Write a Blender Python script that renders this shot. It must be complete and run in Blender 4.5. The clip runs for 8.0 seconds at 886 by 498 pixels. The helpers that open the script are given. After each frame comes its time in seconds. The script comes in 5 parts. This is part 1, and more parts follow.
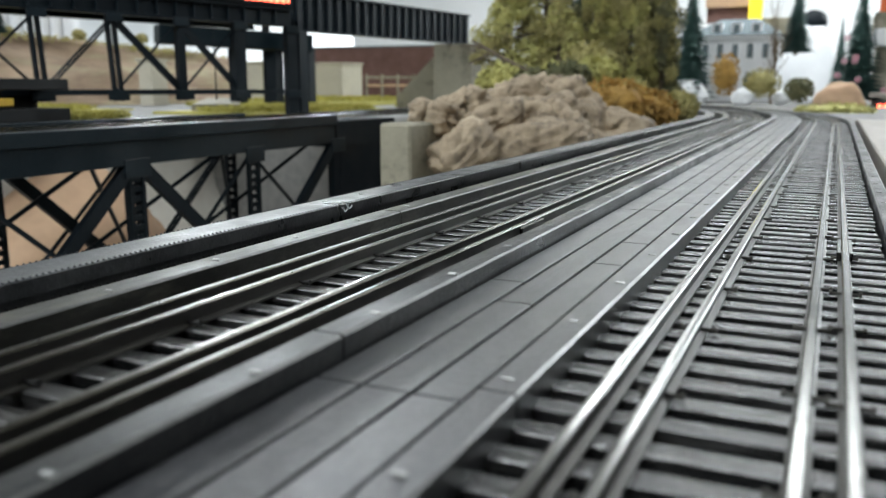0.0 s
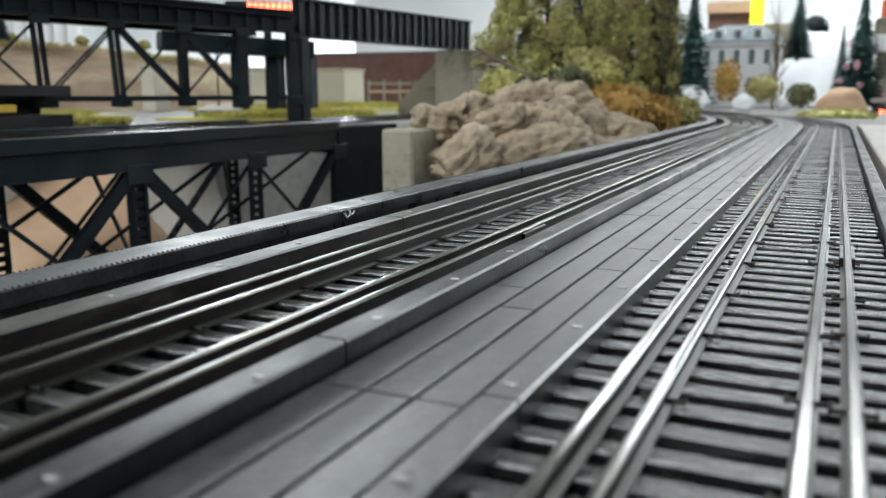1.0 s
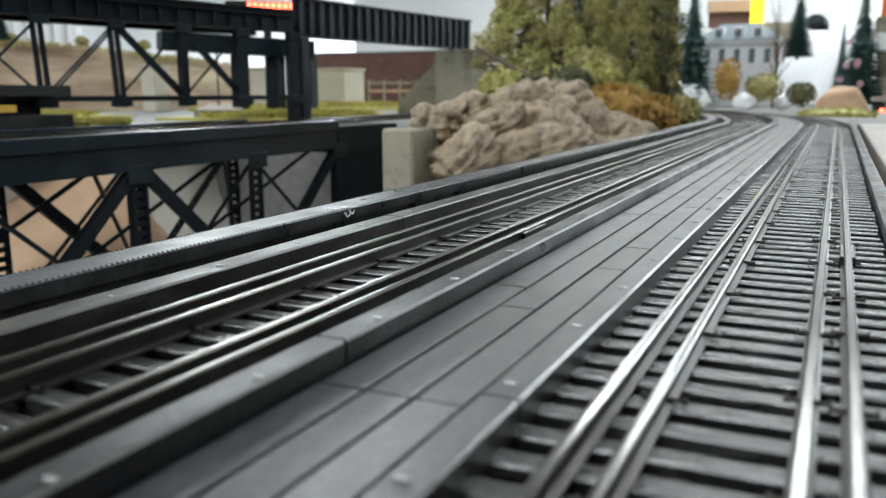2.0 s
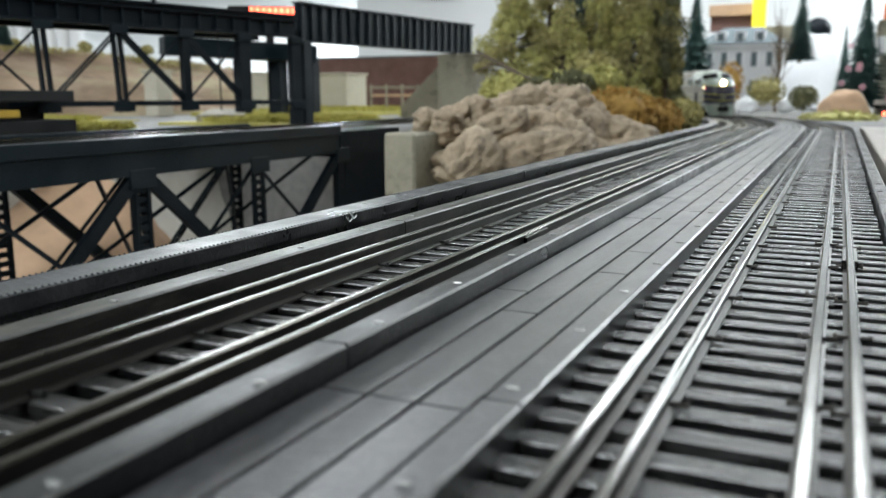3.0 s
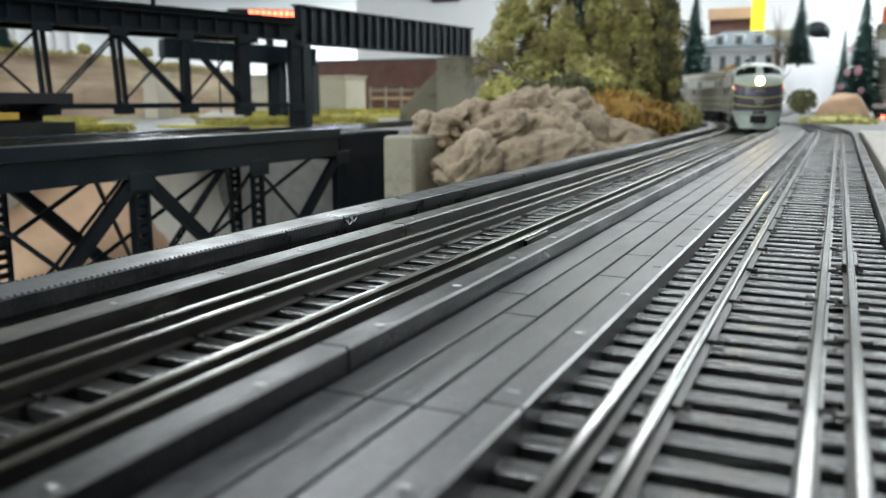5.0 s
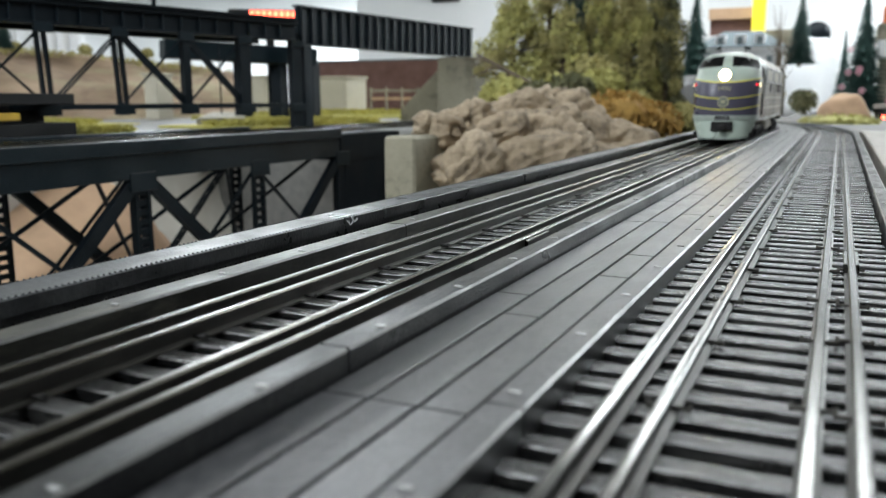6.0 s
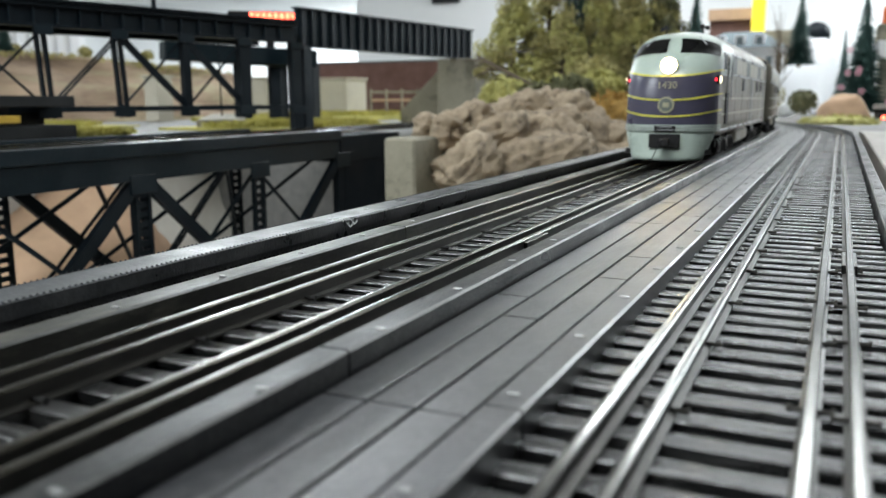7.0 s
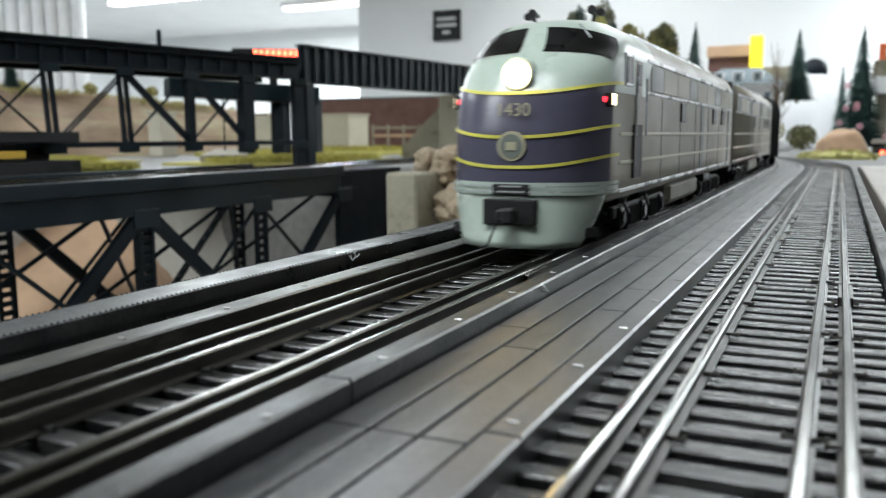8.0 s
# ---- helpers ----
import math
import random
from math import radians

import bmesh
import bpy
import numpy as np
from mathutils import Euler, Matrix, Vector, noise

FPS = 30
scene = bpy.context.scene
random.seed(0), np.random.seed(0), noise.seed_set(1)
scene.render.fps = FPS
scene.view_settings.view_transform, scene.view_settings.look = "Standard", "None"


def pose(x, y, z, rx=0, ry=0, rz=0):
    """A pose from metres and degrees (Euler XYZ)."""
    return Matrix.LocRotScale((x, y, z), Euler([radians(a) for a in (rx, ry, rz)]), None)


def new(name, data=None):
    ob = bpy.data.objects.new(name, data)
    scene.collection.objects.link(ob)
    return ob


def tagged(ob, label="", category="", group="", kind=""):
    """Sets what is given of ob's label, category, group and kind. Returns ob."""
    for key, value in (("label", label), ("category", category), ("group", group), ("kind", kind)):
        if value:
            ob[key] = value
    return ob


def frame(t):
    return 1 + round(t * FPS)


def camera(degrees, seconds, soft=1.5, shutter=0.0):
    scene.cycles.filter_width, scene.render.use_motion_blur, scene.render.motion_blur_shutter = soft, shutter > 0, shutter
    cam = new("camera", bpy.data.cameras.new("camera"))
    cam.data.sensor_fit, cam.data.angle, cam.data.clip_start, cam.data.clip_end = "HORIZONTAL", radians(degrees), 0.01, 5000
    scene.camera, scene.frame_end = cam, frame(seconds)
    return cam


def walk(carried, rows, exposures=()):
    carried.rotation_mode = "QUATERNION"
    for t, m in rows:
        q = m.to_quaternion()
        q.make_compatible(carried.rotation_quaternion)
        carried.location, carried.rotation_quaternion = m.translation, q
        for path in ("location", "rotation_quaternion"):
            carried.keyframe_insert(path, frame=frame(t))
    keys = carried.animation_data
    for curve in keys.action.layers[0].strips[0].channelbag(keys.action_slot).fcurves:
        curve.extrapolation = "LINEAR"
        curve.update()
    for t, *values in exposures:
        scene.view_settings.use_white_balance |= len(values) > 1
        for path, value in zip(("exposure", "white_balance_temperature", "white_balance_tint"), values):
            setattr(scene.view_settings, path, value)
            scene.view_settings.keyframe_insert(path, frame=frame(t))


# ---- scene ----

cam = camera(56.0, 8.0, soft=1.0, shutter=0.5)
cam.data.dof.use_dof = True
cam.data.dof.focus_distance = 0.28
cam.data.dof.aperture_fstop = 22.0

# seconds, yaw, pitch, roll, place
PATH = [
    (0.0, 24.92, -11.08, -0.10, 0.0000, 0.0001, 0.0440),
    (0.5, 25.01, -10.98, -0.11, 0.0001, -0.0001, 0.0440),
    (1.0, 25.04, -10.68, -0.05, 0.0000, -0.0001, 0.0440),
    (1.5, 25.00, -10.76, 0.00, 0.0000, 0.0000, 0.0440),
    (3.0, 25.20, -10.44, 0.17, 0.0002, -0.0001, 0.0441),
    (3.5, 25.21, -10.29, 0.13, 0.0002, 0.0000, 0.0441),
    (4.0, 25.13, -10.30, 0.16, 0.0001, 0.0000, 0.0441),
    (4.5, 25.11, -10.27, 0.08, -0.0001, -0.0001, 0.0441),
    (6.0, 25.19, -10.22, 0.13, -0.0002, 0.0000, 0.0441),
    (6.5, 25.13, -10.33, 0.15, -0.0001, 0.0000, 0.0442),
    (7.0, 25.19, -10.14, 0.26, 0.0003, -0.0005, 0.0445),
    (7.5, 25.29, -8.83, 0.30, 0.0006, -0.0012, 0.0441),
    (8.0, 25.28, -7.76, 0.30, 0.0019, -0.0037, 0.0445),
]
walk(cam, [(t, pose(x, y, z, 90 + pitch, roll, yaw)) for t, yaw, pitch, roll, x, y, z in PATH],
     exposures=[(0.0, 0.12), (7.0, 0.12), (8.0, 0.05)])

# ---- world and light ----
world = bpy.data.worlds.new("room_air")
scene.world = world
world.use_nodes = True
world.node_tree.nodes["Background"].inputs[0].default_value = (0.9, 0.95, 1.0, 1)
world.node_tree.nodes["Background"].inputs[1].default_value = 0.15

CEILING = 1.45
FLOOR = -1.15


def room_and_fill_lamp(x, y, power, sx=1.2, sy=0.3, rz=0):
    data = bpy.data.lights.new("room_and_fill_light", "AREA")
    data.shape, data.size, data.size_y, data.energy = "RECTANGLE", sx, sy, power
    data.color = (0.905, 0.985, 1.03)
    ob = new("room_and_fill_light", data)
    ob.matrix_basis = pose(x, y, CEILING - 0.09, 0, 0, rz)
    return ob


# First two in view, next two placed from rail glints; the rest added fill.
LAMPS = [(-6.2, 6.5), (-4.84, 7.6), (-2.65, 3.25), (-0.2, 3.35), (-0.5, -0.3), (3.2, 2.4), (-3.4, 0.6), (-2.0, -1.5), (1.5, 4.9), (-1.3, 4.9), (0.35, 2.1)]
POWER = [330, 330, 34, 20, 29, 14, 58, 44, 140, 10, 11]
for (lx, ly), power in zip(LAMPS, POWER):
    room_and_fill_lamp(lx, ly, power)


# ---- materials ----
def material(name, a, b=None, rough=0.6, metal=0.0, scale=30.0, fine=300.0, bump=0.2, dist=0.0005, spec=0.5, rough_var=0.12, stretch=(1, 1, 1), emit=None, power=1.0, coat=0.0, per_piece=0.0, wear=None, wear_scale=90.0):
    """Two colours mixed by a coarse and a fine noise, with fine relief."""
    m = bpy.data.materials.new(name)
    m.use_nodes = True
    nt = m.node_tree
    n, l = nt.nodes, nt.links
    bs = n["Principled BSDF"]
    b = b or tuple(c * 0.75 for c in a)
    tc = n.new("ShaderNodeTexCoord")
    mp = n.new("ShaderNodeMapping")
    mp.inputs["Scale"].default_value = stretch
    l.new(tc.outputs["Object"], mp.inputs["Vector"])
    place = mp.outputs["Vector"]
    if per_piece:
        oi = n.new("ShaderNodeObjectInfo")
        shift = n.new("ShaderNodeVectorMath")
        shift.operation = "SCALE"
        shift.inputs[0].default_value = (7.3, 5.1, 3.7)
        l.new(oi.outputs["Random"], shift.inputs["Scale"])
        moved = n.new("ShaderNodeVectorMath")
        l.new(place, moved.inputs[0])
        l.new(shift.outputs["Vector"], moved.inputs[1])
        place = moved.outputs["Vector"]
    big = n.new("ShaderNodeTexNoise")
    big.inputs["Scale"].default_value, big.inputs["Detail"].default_value = scale, 5
    small = n.new("ShaderNodeTexNoise")
    small.inputs["Scale"].default_value, small.inputs["Detail"].default_value = fine, 4
    for t in (big, small):
        l.new(place, t.inputs["Vector"])
    mix = n.new("ShaderNodeMath")
    mix.operation = "MULTIPLY_ADD"
    l.new(small.outputs["Fac"], mix.inputs[0])
    mix.inputs[1].default_value = 0.5
    l.new(big.outputs["Fac"], mix.inputs[2])
    fac = mix.outputs[0]
    if per_piece:
        ad = n.new("ShaderNodeMath")
        ad.operation = "MULTIPLY_ADD"
        l.new(oi.outputs["Random"], ad.inputs[0])
        ad.inputs[1].default_value = per_piece
        l.new(fac, ad.inputs[2])
        fac = ad.outputs[0]
    mid = 0.75 + per_piece / 2
    ramp = n.new("ShaderNodeMapRange")
    ramp.inputs["From Min"].default_value, ramp.inputs["From Max"].default_value = mid - 0.28 - per_piece / 2, mid + 0.28 + per_piece / 2
    l.new(fac, ramp.inputs["Value"])
    col = n.new("ShaderNodeMix")
    col.data_type = "RGBA"
    col.inputs["A"].default_value, col.inputs["B"].default_value = (*a, 1), (*b, 1)
    l.new(ramp.outputs[0], col.inputs["Factor"])
    shade = col.outputs["Result"]
    if wear:
        wn = n.new("ShaderNodeTexNoise")
        wn.inputs["Scale"].default_value, wn.inputs["Detail"].default_value, wn.inputs["Roughness"].default_value = wear_scale, 6, 0.7
        l.new(place, wn.inputs["Vector"])
        wr = n.new("ShaderNodeMapRange")
        wr.inputs["From Min"].default_value, wr.inputs["From Max"].default_value, wr.inputs["To Max"].default_value = 0.50, 0.64, 0.9
        l.new(wn.outputs["Fac"], wr.inputs["Value"])
        wm = n.new("ShaderNodeMix")
        wm.data_type = "RGBA"
        wm.inputs["B"].default_value = (*wear, 1)
        l.new(shade, wm.inputs["A"])
        l.new(wr.outputs[0], wm.inputs["Factor"])
        shade = wm.outputs["Result"]
    l.new(shade, bs.inputs["Base Color"])
    rr = n.new("ShaderNodeMapRange")
    rr.inputs["From Min"].default_value, rr.inputs["From Max"].default_value = 0.3, 0.7
    rr.inputs["To Min"].default_value, rr.inputs["To Max"].default_value = max(0.03, rough - rough_var), min(1, rough + rough_var)
    l.new(big.outputs["Fac"], rr.inputs["Value"])
    rough_out = rr.outputs[0]
    if wear:
        ra = n.new("ShaderNodeMath")
        ra.operation = "MULTIPLY_ADD"
        l.new(wr.outputs[0], ra.inputs[0])
        ra.inputs[1].default_value = 0.06
        l.new(rough_out, ra.inputs[2])
        rough_out = ra.outputs[0]
    l.new(rough_out, bs.inputs["Roughness"])
    bs.inputs["Metallic"].default_value = metal
    bs.inputs["Specular IOR Level"].default_value = spec
    bs.inputs["Coat Weight"].default_value = coat
    if bump:
        bp = n.new("ShaderNodeBump")
        bp.inputs["Strength"].default_value, bp.inputs["Distance"].default_value = bump, dist
        l.new(small.outputs["Fac"], bp.inputs["Height"])
        l.new(bp.outputs["Normal"], bs.inputs["Normal"])
    if emit:
        bs.inputs["Emission Color"].default_value = (*emit, 1)
        bs.inputs["Emission Strength"].default_value = power
    return m


M = {
    "rail": material("rail_steel", (0.30, 0.30, 0.29), (0.14, 0.136, 0.125), 0.18, 1.0, 40, 900, 0.12, 0.0001, rough_var=0.09, stretch=(1, 0.3, 1)),
    "rail_dark": material("rail_tarnished", (0.11, 0.105, 0.087), (0.045, 0.042, 0.034), 0.29, 1.0, 26, 900, 0.1, 0.0001, rough_var=0.12, stretch=(1, 0.2, 1)),
    "rail_side": material("rail_web_oxidised", (0.03, 0.029, 0.026), (0.075, 0.071, 0.063), 0.42, 0.7, 40, 500, 0.2, 0.0002, stretch=(1, 0.2, 1)),
    "tie": material("tie_wood_stained", (0.004, 0.004, 0.005), (0.022, 0.022, 0.0215), 0.25, 0, 160, 2200, 0.7, 0.0004, spec=0.95, stretch=(0.08, 1, 1), per_piece=0.5, wear=(0.055, 0.054, 0.051), wear_scale=600),
    "timber": material("grey_timber", (0.004, 0.0045, 0.0055), (0.014, 0.015, 0.016), 0.38, 0, 80, 2000, 0.7, 0.0003, spec=0.3, stretch=(1, 0.5, 1), per_piece=0.2, wear=(0.028, 0.028, 0.027), wear_scale=340),
    "timber_edge": material("timber_worn_edge_highlight", (0.13, 0.13, 0.125), (0.05, 0.05, 0.048), 0.35, 0, 120, 1200, 0.6, 0.0003, spec=0.6, stretch=(1, 0.15, 1)),
    "timber_worn": material("weathered_brown_timber", (0.010, 0.010, 0.008), (0.030, 0.029, 0.022), 0.42, 0, 50, 800, 0.7, 0.0003, spec=0.4, stretch=(1, 0.3, 1), per_piece=0.2, wear=(0.065, 0.062, 0.047), wear_scale=120),
    "plank": material("grey_plank", (0.012, 0.0125, 0.0145), (0.034, 0.034, 0.037), 0.32, 0, 110, 2600, 0.9, 0.0002, spec=0.85, stretch=(1, 0.6, 1), per_piece=0.3, wear=(0.078, 0.078, 0.079), wear_scale=700, rough_var=0.04),
    "black": material("black_bridge_paint", (0.008, 0.009, 0.010), (0.016, 0.017, 0.018), 0.5, 0, 30, 400, 0.15, 0.0003, spec=0.25),
    "girder": material("dark_steel_paint", (0.02, 0.022, 0.024), (0.06, 0.062, 0.065), 0.36, 0, 60, 700, 0.5, 0.0004),
    # near-black colour standing for the shade below the ties
    "gap_shade": material("black_gap_shade", (0.006, 0.006, 0.006), (0.015, 0.015, 0.015), 0.9, 0, 40, 400),
    "bolt": material("bolt_metal", (0.30, 0.30, 0.29), (0.18, 0.18, 0.175), 0.4, 0.5, 200, 900),
    "truss": material("blue_grey_bridge_steel", (0.003, 0.008, 0.012), (0.010, 0.018, 0.024), 0.40, 0, 15, 300, 0.15, 0.0004, spec=0.22),
    "truss_dark": material("dark_bridge_steel", (0.003, 0.006, 0.009), (0.008, 0.013, 0.018), 0.5, 0, 15, 300, spec=0.16),
    "concrete": material("cast_concrete", (0.31, 0.285, 0.215), (0.20, 0.185, 0.14), 0.8, 0, 14, 160, 0.3, 0.001, wear=(0.11, 0.10, 0.07), wear_scale=14),
    "rock": material("tan_rock_plaster", (0.48, 0.385, 0.27), (0.26, 0.20, 0.14), 0.85, 0, 30, 240, 0.8, 0.003, wear=(0.17, 0.135, 0.10), wear_scale=34),
    "valley": material("pale_valley_scenery", (0.70, 0.68, 0.62), (0.58, 0.54, 0.47), 0.85, 0, 6, 60, 0.3, 0.002),
    "orange_rock": material("orange_tan_rock", (0.58, 0.38, 0.24), (0.42, 0.28, 0.18), 0.8, 0, 9, 60, 0.4, 0.002),
    "ballast": material("grey_ballast", (0.12, 0.12, 0.115), (0.24, 0.235, 0.22), 0.7, 0, 60, 500, 0.6, 0.001),
    "grass": material("yellow_green_turf", (0.52, 0.46, 0.10), (0.28, 0.27, 0.08), 0.9, 0, 12, 200, 0.7, 0.002),
    "leaf": material("olive_foliage", (0.48, 0.42, 0.16), (0.24, 0.225, 0.095), 0.75, 0, 60, 300, 0.3, 0.001),
    "leaf_light": material("light_green_foliage", (0.58, 0.54, 0.19), (0.36, 0.36, 0.13), 0.75, 0, 60, 300, 0.3, 0.001),
    "leaf_dark": material("dark_olive_foliage_and_gap_shade", (0.21, 0.20, 0.095), (0.10, 0.11, 0.06), 0.8, 0, 60, 300, 0.3, 0.001),
    "leaf_ochre": material("ochre_foliage", (0.50, 0.30, 0.07), (0.28, 0.17, 0.05), 0.8, 0, 60, 300, 0.3, 0.001),
    "spruce": material("dark_green_needles", (0.014, 0.045, 0.040), (0.030, 0.075, 0.062), 0.7, 0, 40, 300, 0.3, 0.001),
    "bark": material("brown_bark", (0.10, 0.075, 0.05), (0.18, 0.14, 0.10), 0.85, 0, 60, 300, 0.5, 0.001),
    "wall": material("white_wall_paint", (0.76, 0.77, 0.77), (0.72, 0.73, 0.73), 0.7, 0, 2, 60, 0.05, 0.001),
    "unseen_dark": material("unseen_dark_grey_paint", (0.10, 0.105, 0.11), (0.085, 0.09, 0.095), 0.7, 0, 2, 60, 0.05, 0.001),
    "ceiling": material("ceiling_board", (0.68, 0.68, 0.67), (0.62, 0.62, 0.61), 0.85, 0, 3, 50, 0.05, 0.001),
    "floor": material("grey_floor", (0.2, 0.2, 0.2), (0.15, 0.15, 0.15), 0.5, 0, 3, 50, 0.05, 0.001),
    "snow": material("white_paper_snow", (0.85, 0.86, 0.88), (0.78, 0.80, 0.82), 0.4, 0, 10, 90, 0.2, 0.001),
    "house": material("white_clapboard", (0.78, 0.79, 0.80), (0.68, 0.69, 0.71), 0.6, 0, 20, 200, 0.1, 0.001),
    "roof": material("blue_grey_roof", (0.10, 0.135, 0.15), (0.15, 0.185, 0.20), 0.6, 0, 20, 200, 0.1, 0.001),
    "glass_dark": material("dark_window_glass", (0.006, 0.006, 0.006), (0.010, 0.009, 0.009), 0.35, 0, 20, 100, 0, spec=0.12),
    "brick": material("red_brown_brick", (0.15, 0.075, 0.06), (0.10, 0.05, 0.04), 0.8, 0, 30, 200),
    "yellow": material("yellow_sign_plastic", (0.85, 0.72, 0.02), (0.8, 0.66, 0.02), 0.4, 0, 20, 100, 0, emit=(1.0, 0.85, 0.05), power=0.6),
    "orange": material("orange_sign", (0.75, 0.16, 0.05), (0.65, 0.13, 0.04), 0.5, 0, 20, 100, 0),
    "pink": material("pink_blossom", (0.65, 0.36, 0.42), (0.5, 0.25, 0.3), 0.6, 0, 100, 400),
    "led": material("red_led_glow", (0.3, 0.01, 0.01), (0.3, 0.01, 0.01), 0.4, 0, 20, 100, 0, emit=(1.0, 0.10, 0.05), power=9.0),
    "tube": material("tube_diffuser", (0.9, 0.9, 0.9), (0.9, 0.9, 0.9), 0.4, 0, 20, 100, 0, emit=(1.0, 0.98, 0.95), power=6.0),
    "strata": material("brown_strata_rock", (0.44, 0.32, 0.22), (0.20, 0.14, 0.10), 0.85, 0, 7, 60, 0.6, 0.004, stretch=(0.5, 0.5, 3), wear=(0.42, 0.38, 0.24), wear_scale=5),
    "beige": material("beige_building_plaster", (0.48, 0.45, 0.36), (0.40, 0.37, 0.30), 0.75, 0, 12, 120, 0.1, 0.001),
    "road_yellow": material("yellow_painted_edge", (0.55, 0.36, 0.03), (0.45, 0.28, 0.03), 0.5, 0, 30, 200, 0),
    "sign_black": material("black_sign_board", (0.015, 0.016, 0.018), (0.02, 0.022, 0.024), 0.6, 0, 10, 100, 0, spec=0.2),
    "sign_pale": material("pale_sign_print", (0.5, 0.5, 0.5), (0.42, 0.42, 0.42), 0.5, 0, 30, 200, 0),
    "wood": material("pale_board", (0.36, 0.32, 0.28), (0.28, 0.25, 0.22), 0.55, 0, 20, 300, 0.2, 0.0005, stretch=(1, 0.15, 1)),
    "loco_grey": material("loco_grey_green_paint", (0.40, 0.465, 0.405), (0.36, 0.42, 0.37), 0.34, 0, 25, 300, 0.03, 0.0002, spec=0.4),
    "loco_side": material("loco_warm_grey_paint", (0.30, 0.277, 0.22), (0.26, 0.24, 0.19), 0.5, 0, 25, 300, 0.03, 0.0002, spec=0.25),
    "loco_panel": material("loco_pale_panel", (0.55, 0.53, 0.44), (0.49, 0.47, 0.39), 0.5, 0, 25, 300, 0.03, 0.0002, spec=0.25),
    "loco_grille": material("loco_grille_grey", (0.18, 0.20, 0.175), (0.145, 0.16, 0.14), 0.5, 0, 25, 300, 0.1, 0.0002, spec=0.25),
    "loco_purple": material("loco_purple_paint", (0.068, 0.064, 0.098), (0.056, 0.052, 0.080), 0.35, 0, 25, 300, 0.03, 0.0002),
    "loco_yellow": material("loco_yellow_stripe", (0.62, 0.58, 0.10), (0.55, 0.50, 0.09), 0.4, 0, 60, 300, 0),
    "loco_cream": material("loco_cream_stripe", (0.42, 0.40, 0.27), (0.37, 0.35, 0.24), 0.4, 0, 60, 300, 0),
    "loco_silver": material("loco_silver_trim", (0.50, 0.52, 0.52), (0.4, 0.42, 0.42), 0.3, 0.3, 60, 300, 0),
    "loco_black": material("loco_black_running_gear", (0.010, 0.010, 0.011), (0.022, 0.021, 0.02), 0.6, 0, 90, 500, 0.2, 0.0003, spec=0.25),
    "loco_dark": material("dark_car_paint", (0.02, 0.022, 0.022), (0.03, 0.032, 0.032), 0.4, 0, 30, 300, 0.03, 0.0002),
    "lamp_glow": material("headlamp_glow", (0.9, 0.8, 0.5), (0.9, 0.8, 0.5), 0.3, 0, 20, 100, 0, emit=(1.0, 0.74, 0.34), power=55.0),
    "red_glow": material("red_marker_glow", (0.5, 0.02, 0.03), (0.5, 0.02, 0.03), 0.3, 0, 20, 100, 0, emit=(1.0, 0.03, 0.05), power=3.0),
    "white_glow": material("number_box_glow", (0.9, 0.85, 0.6), (0.9, 0.85, 0.6), 0.3, 0, 20, 100, 0, emit=(1.0, 0.85, 0.5), power=4.0),
}


# ---- mesh helpers ----
def box(bm, cx, cy, cz, sx, sy, sz, rot=None, bevel=0.0):
    m = Matrix.Translation((cx, cy, cz)) @ (rot or Matrix()) @ Matrix.Diagonal((sx, sy, sz, 1))
    vs = bmesh.ops.create_cube(bm, size=1, matrix=m)["verts"]
    if bevel:
        es = list({e for v in vs for e in v.link_edges})
        bmesh.ops.bevel(bm, geom=es, offset=bevel, segments=1, affect="EDGES")
    return bm


def beam(bm, p, q, w, h, bevel=0.0):
    """A bar from p to q, w wide and h deep."""
    p, q = Vector(p), Vector(q)
    d = q - p
    rot = d.to_track_quat("Y", "Z").to_matrix().to_4x4()
    c = (p + q) / 2
    return box(bm, c.x, c.y, c.z, w, d.length, h, rot, bevel)


def rod(bm, p, q, r1, r2=None, n=10):
    p, q = Vector(p), Vector(q)
    d = q - p
    m = Matrix.Translation((p + q) / 2) @ d.to_track_quat("Z", "Y").to_matrix().to_4x4()
    bmesh.ops.create_cone(bm, cap_ends=True, segments=n, radius1=r1, radius2=r1 if r2 is None else r2, depth=d.length, matrix=m)
    return bm


def blob(bm, c, r, n=2, s=(1, 1, 1), rough=0.0):
    m = Matrix.Translation(c) @ Matrix.Diagonal((*s, 1))
    vs = bmesh.ops.create_icosphere(bm, subdivisions=n, radius=r, matrix=m)["verts"]
    if rough:
        for v in vs:
            v.co += (v.co - Vector(c)) * rough * noise.noise(v.co * 1.7 / r)
    return bm


def part(name, bm, mat, parent, label="", smooth=False):
    """Links a bmesh as one mesh object under a thing or a part."""
    me = bpy.data.meshes.new(name)
    bm.to_mesh(me)
    bm.free()
    me.materials.append(M[mat])
    if smooth:
        for p in me.polygons:
            p.use_smooth = True
    ob = new(name, me)
    if parent is not None:
        ob.parent = parent
    if label:
        ob["label"] = label
    return ob


def piece(name, me, parent, m):
    """One more object on a shared mesh."""
    ob = new(name, me)
    ob.parent = parent
    ob.matrix_basis = m
    return ob


def thing(name, label, category, group="", kind="", at=None):
    ob = new(name)
    ob.empty_display_size = 0.05
    if at is not None:
        ob.matrix_basis = at
    return tagged(ob, label, category, group, kind)


# ---- the line that both tracks follow ----
TURN_Y, TURN_X, TURN_R, TURN_A = 1.157, -1.663, 1.556, 0.5


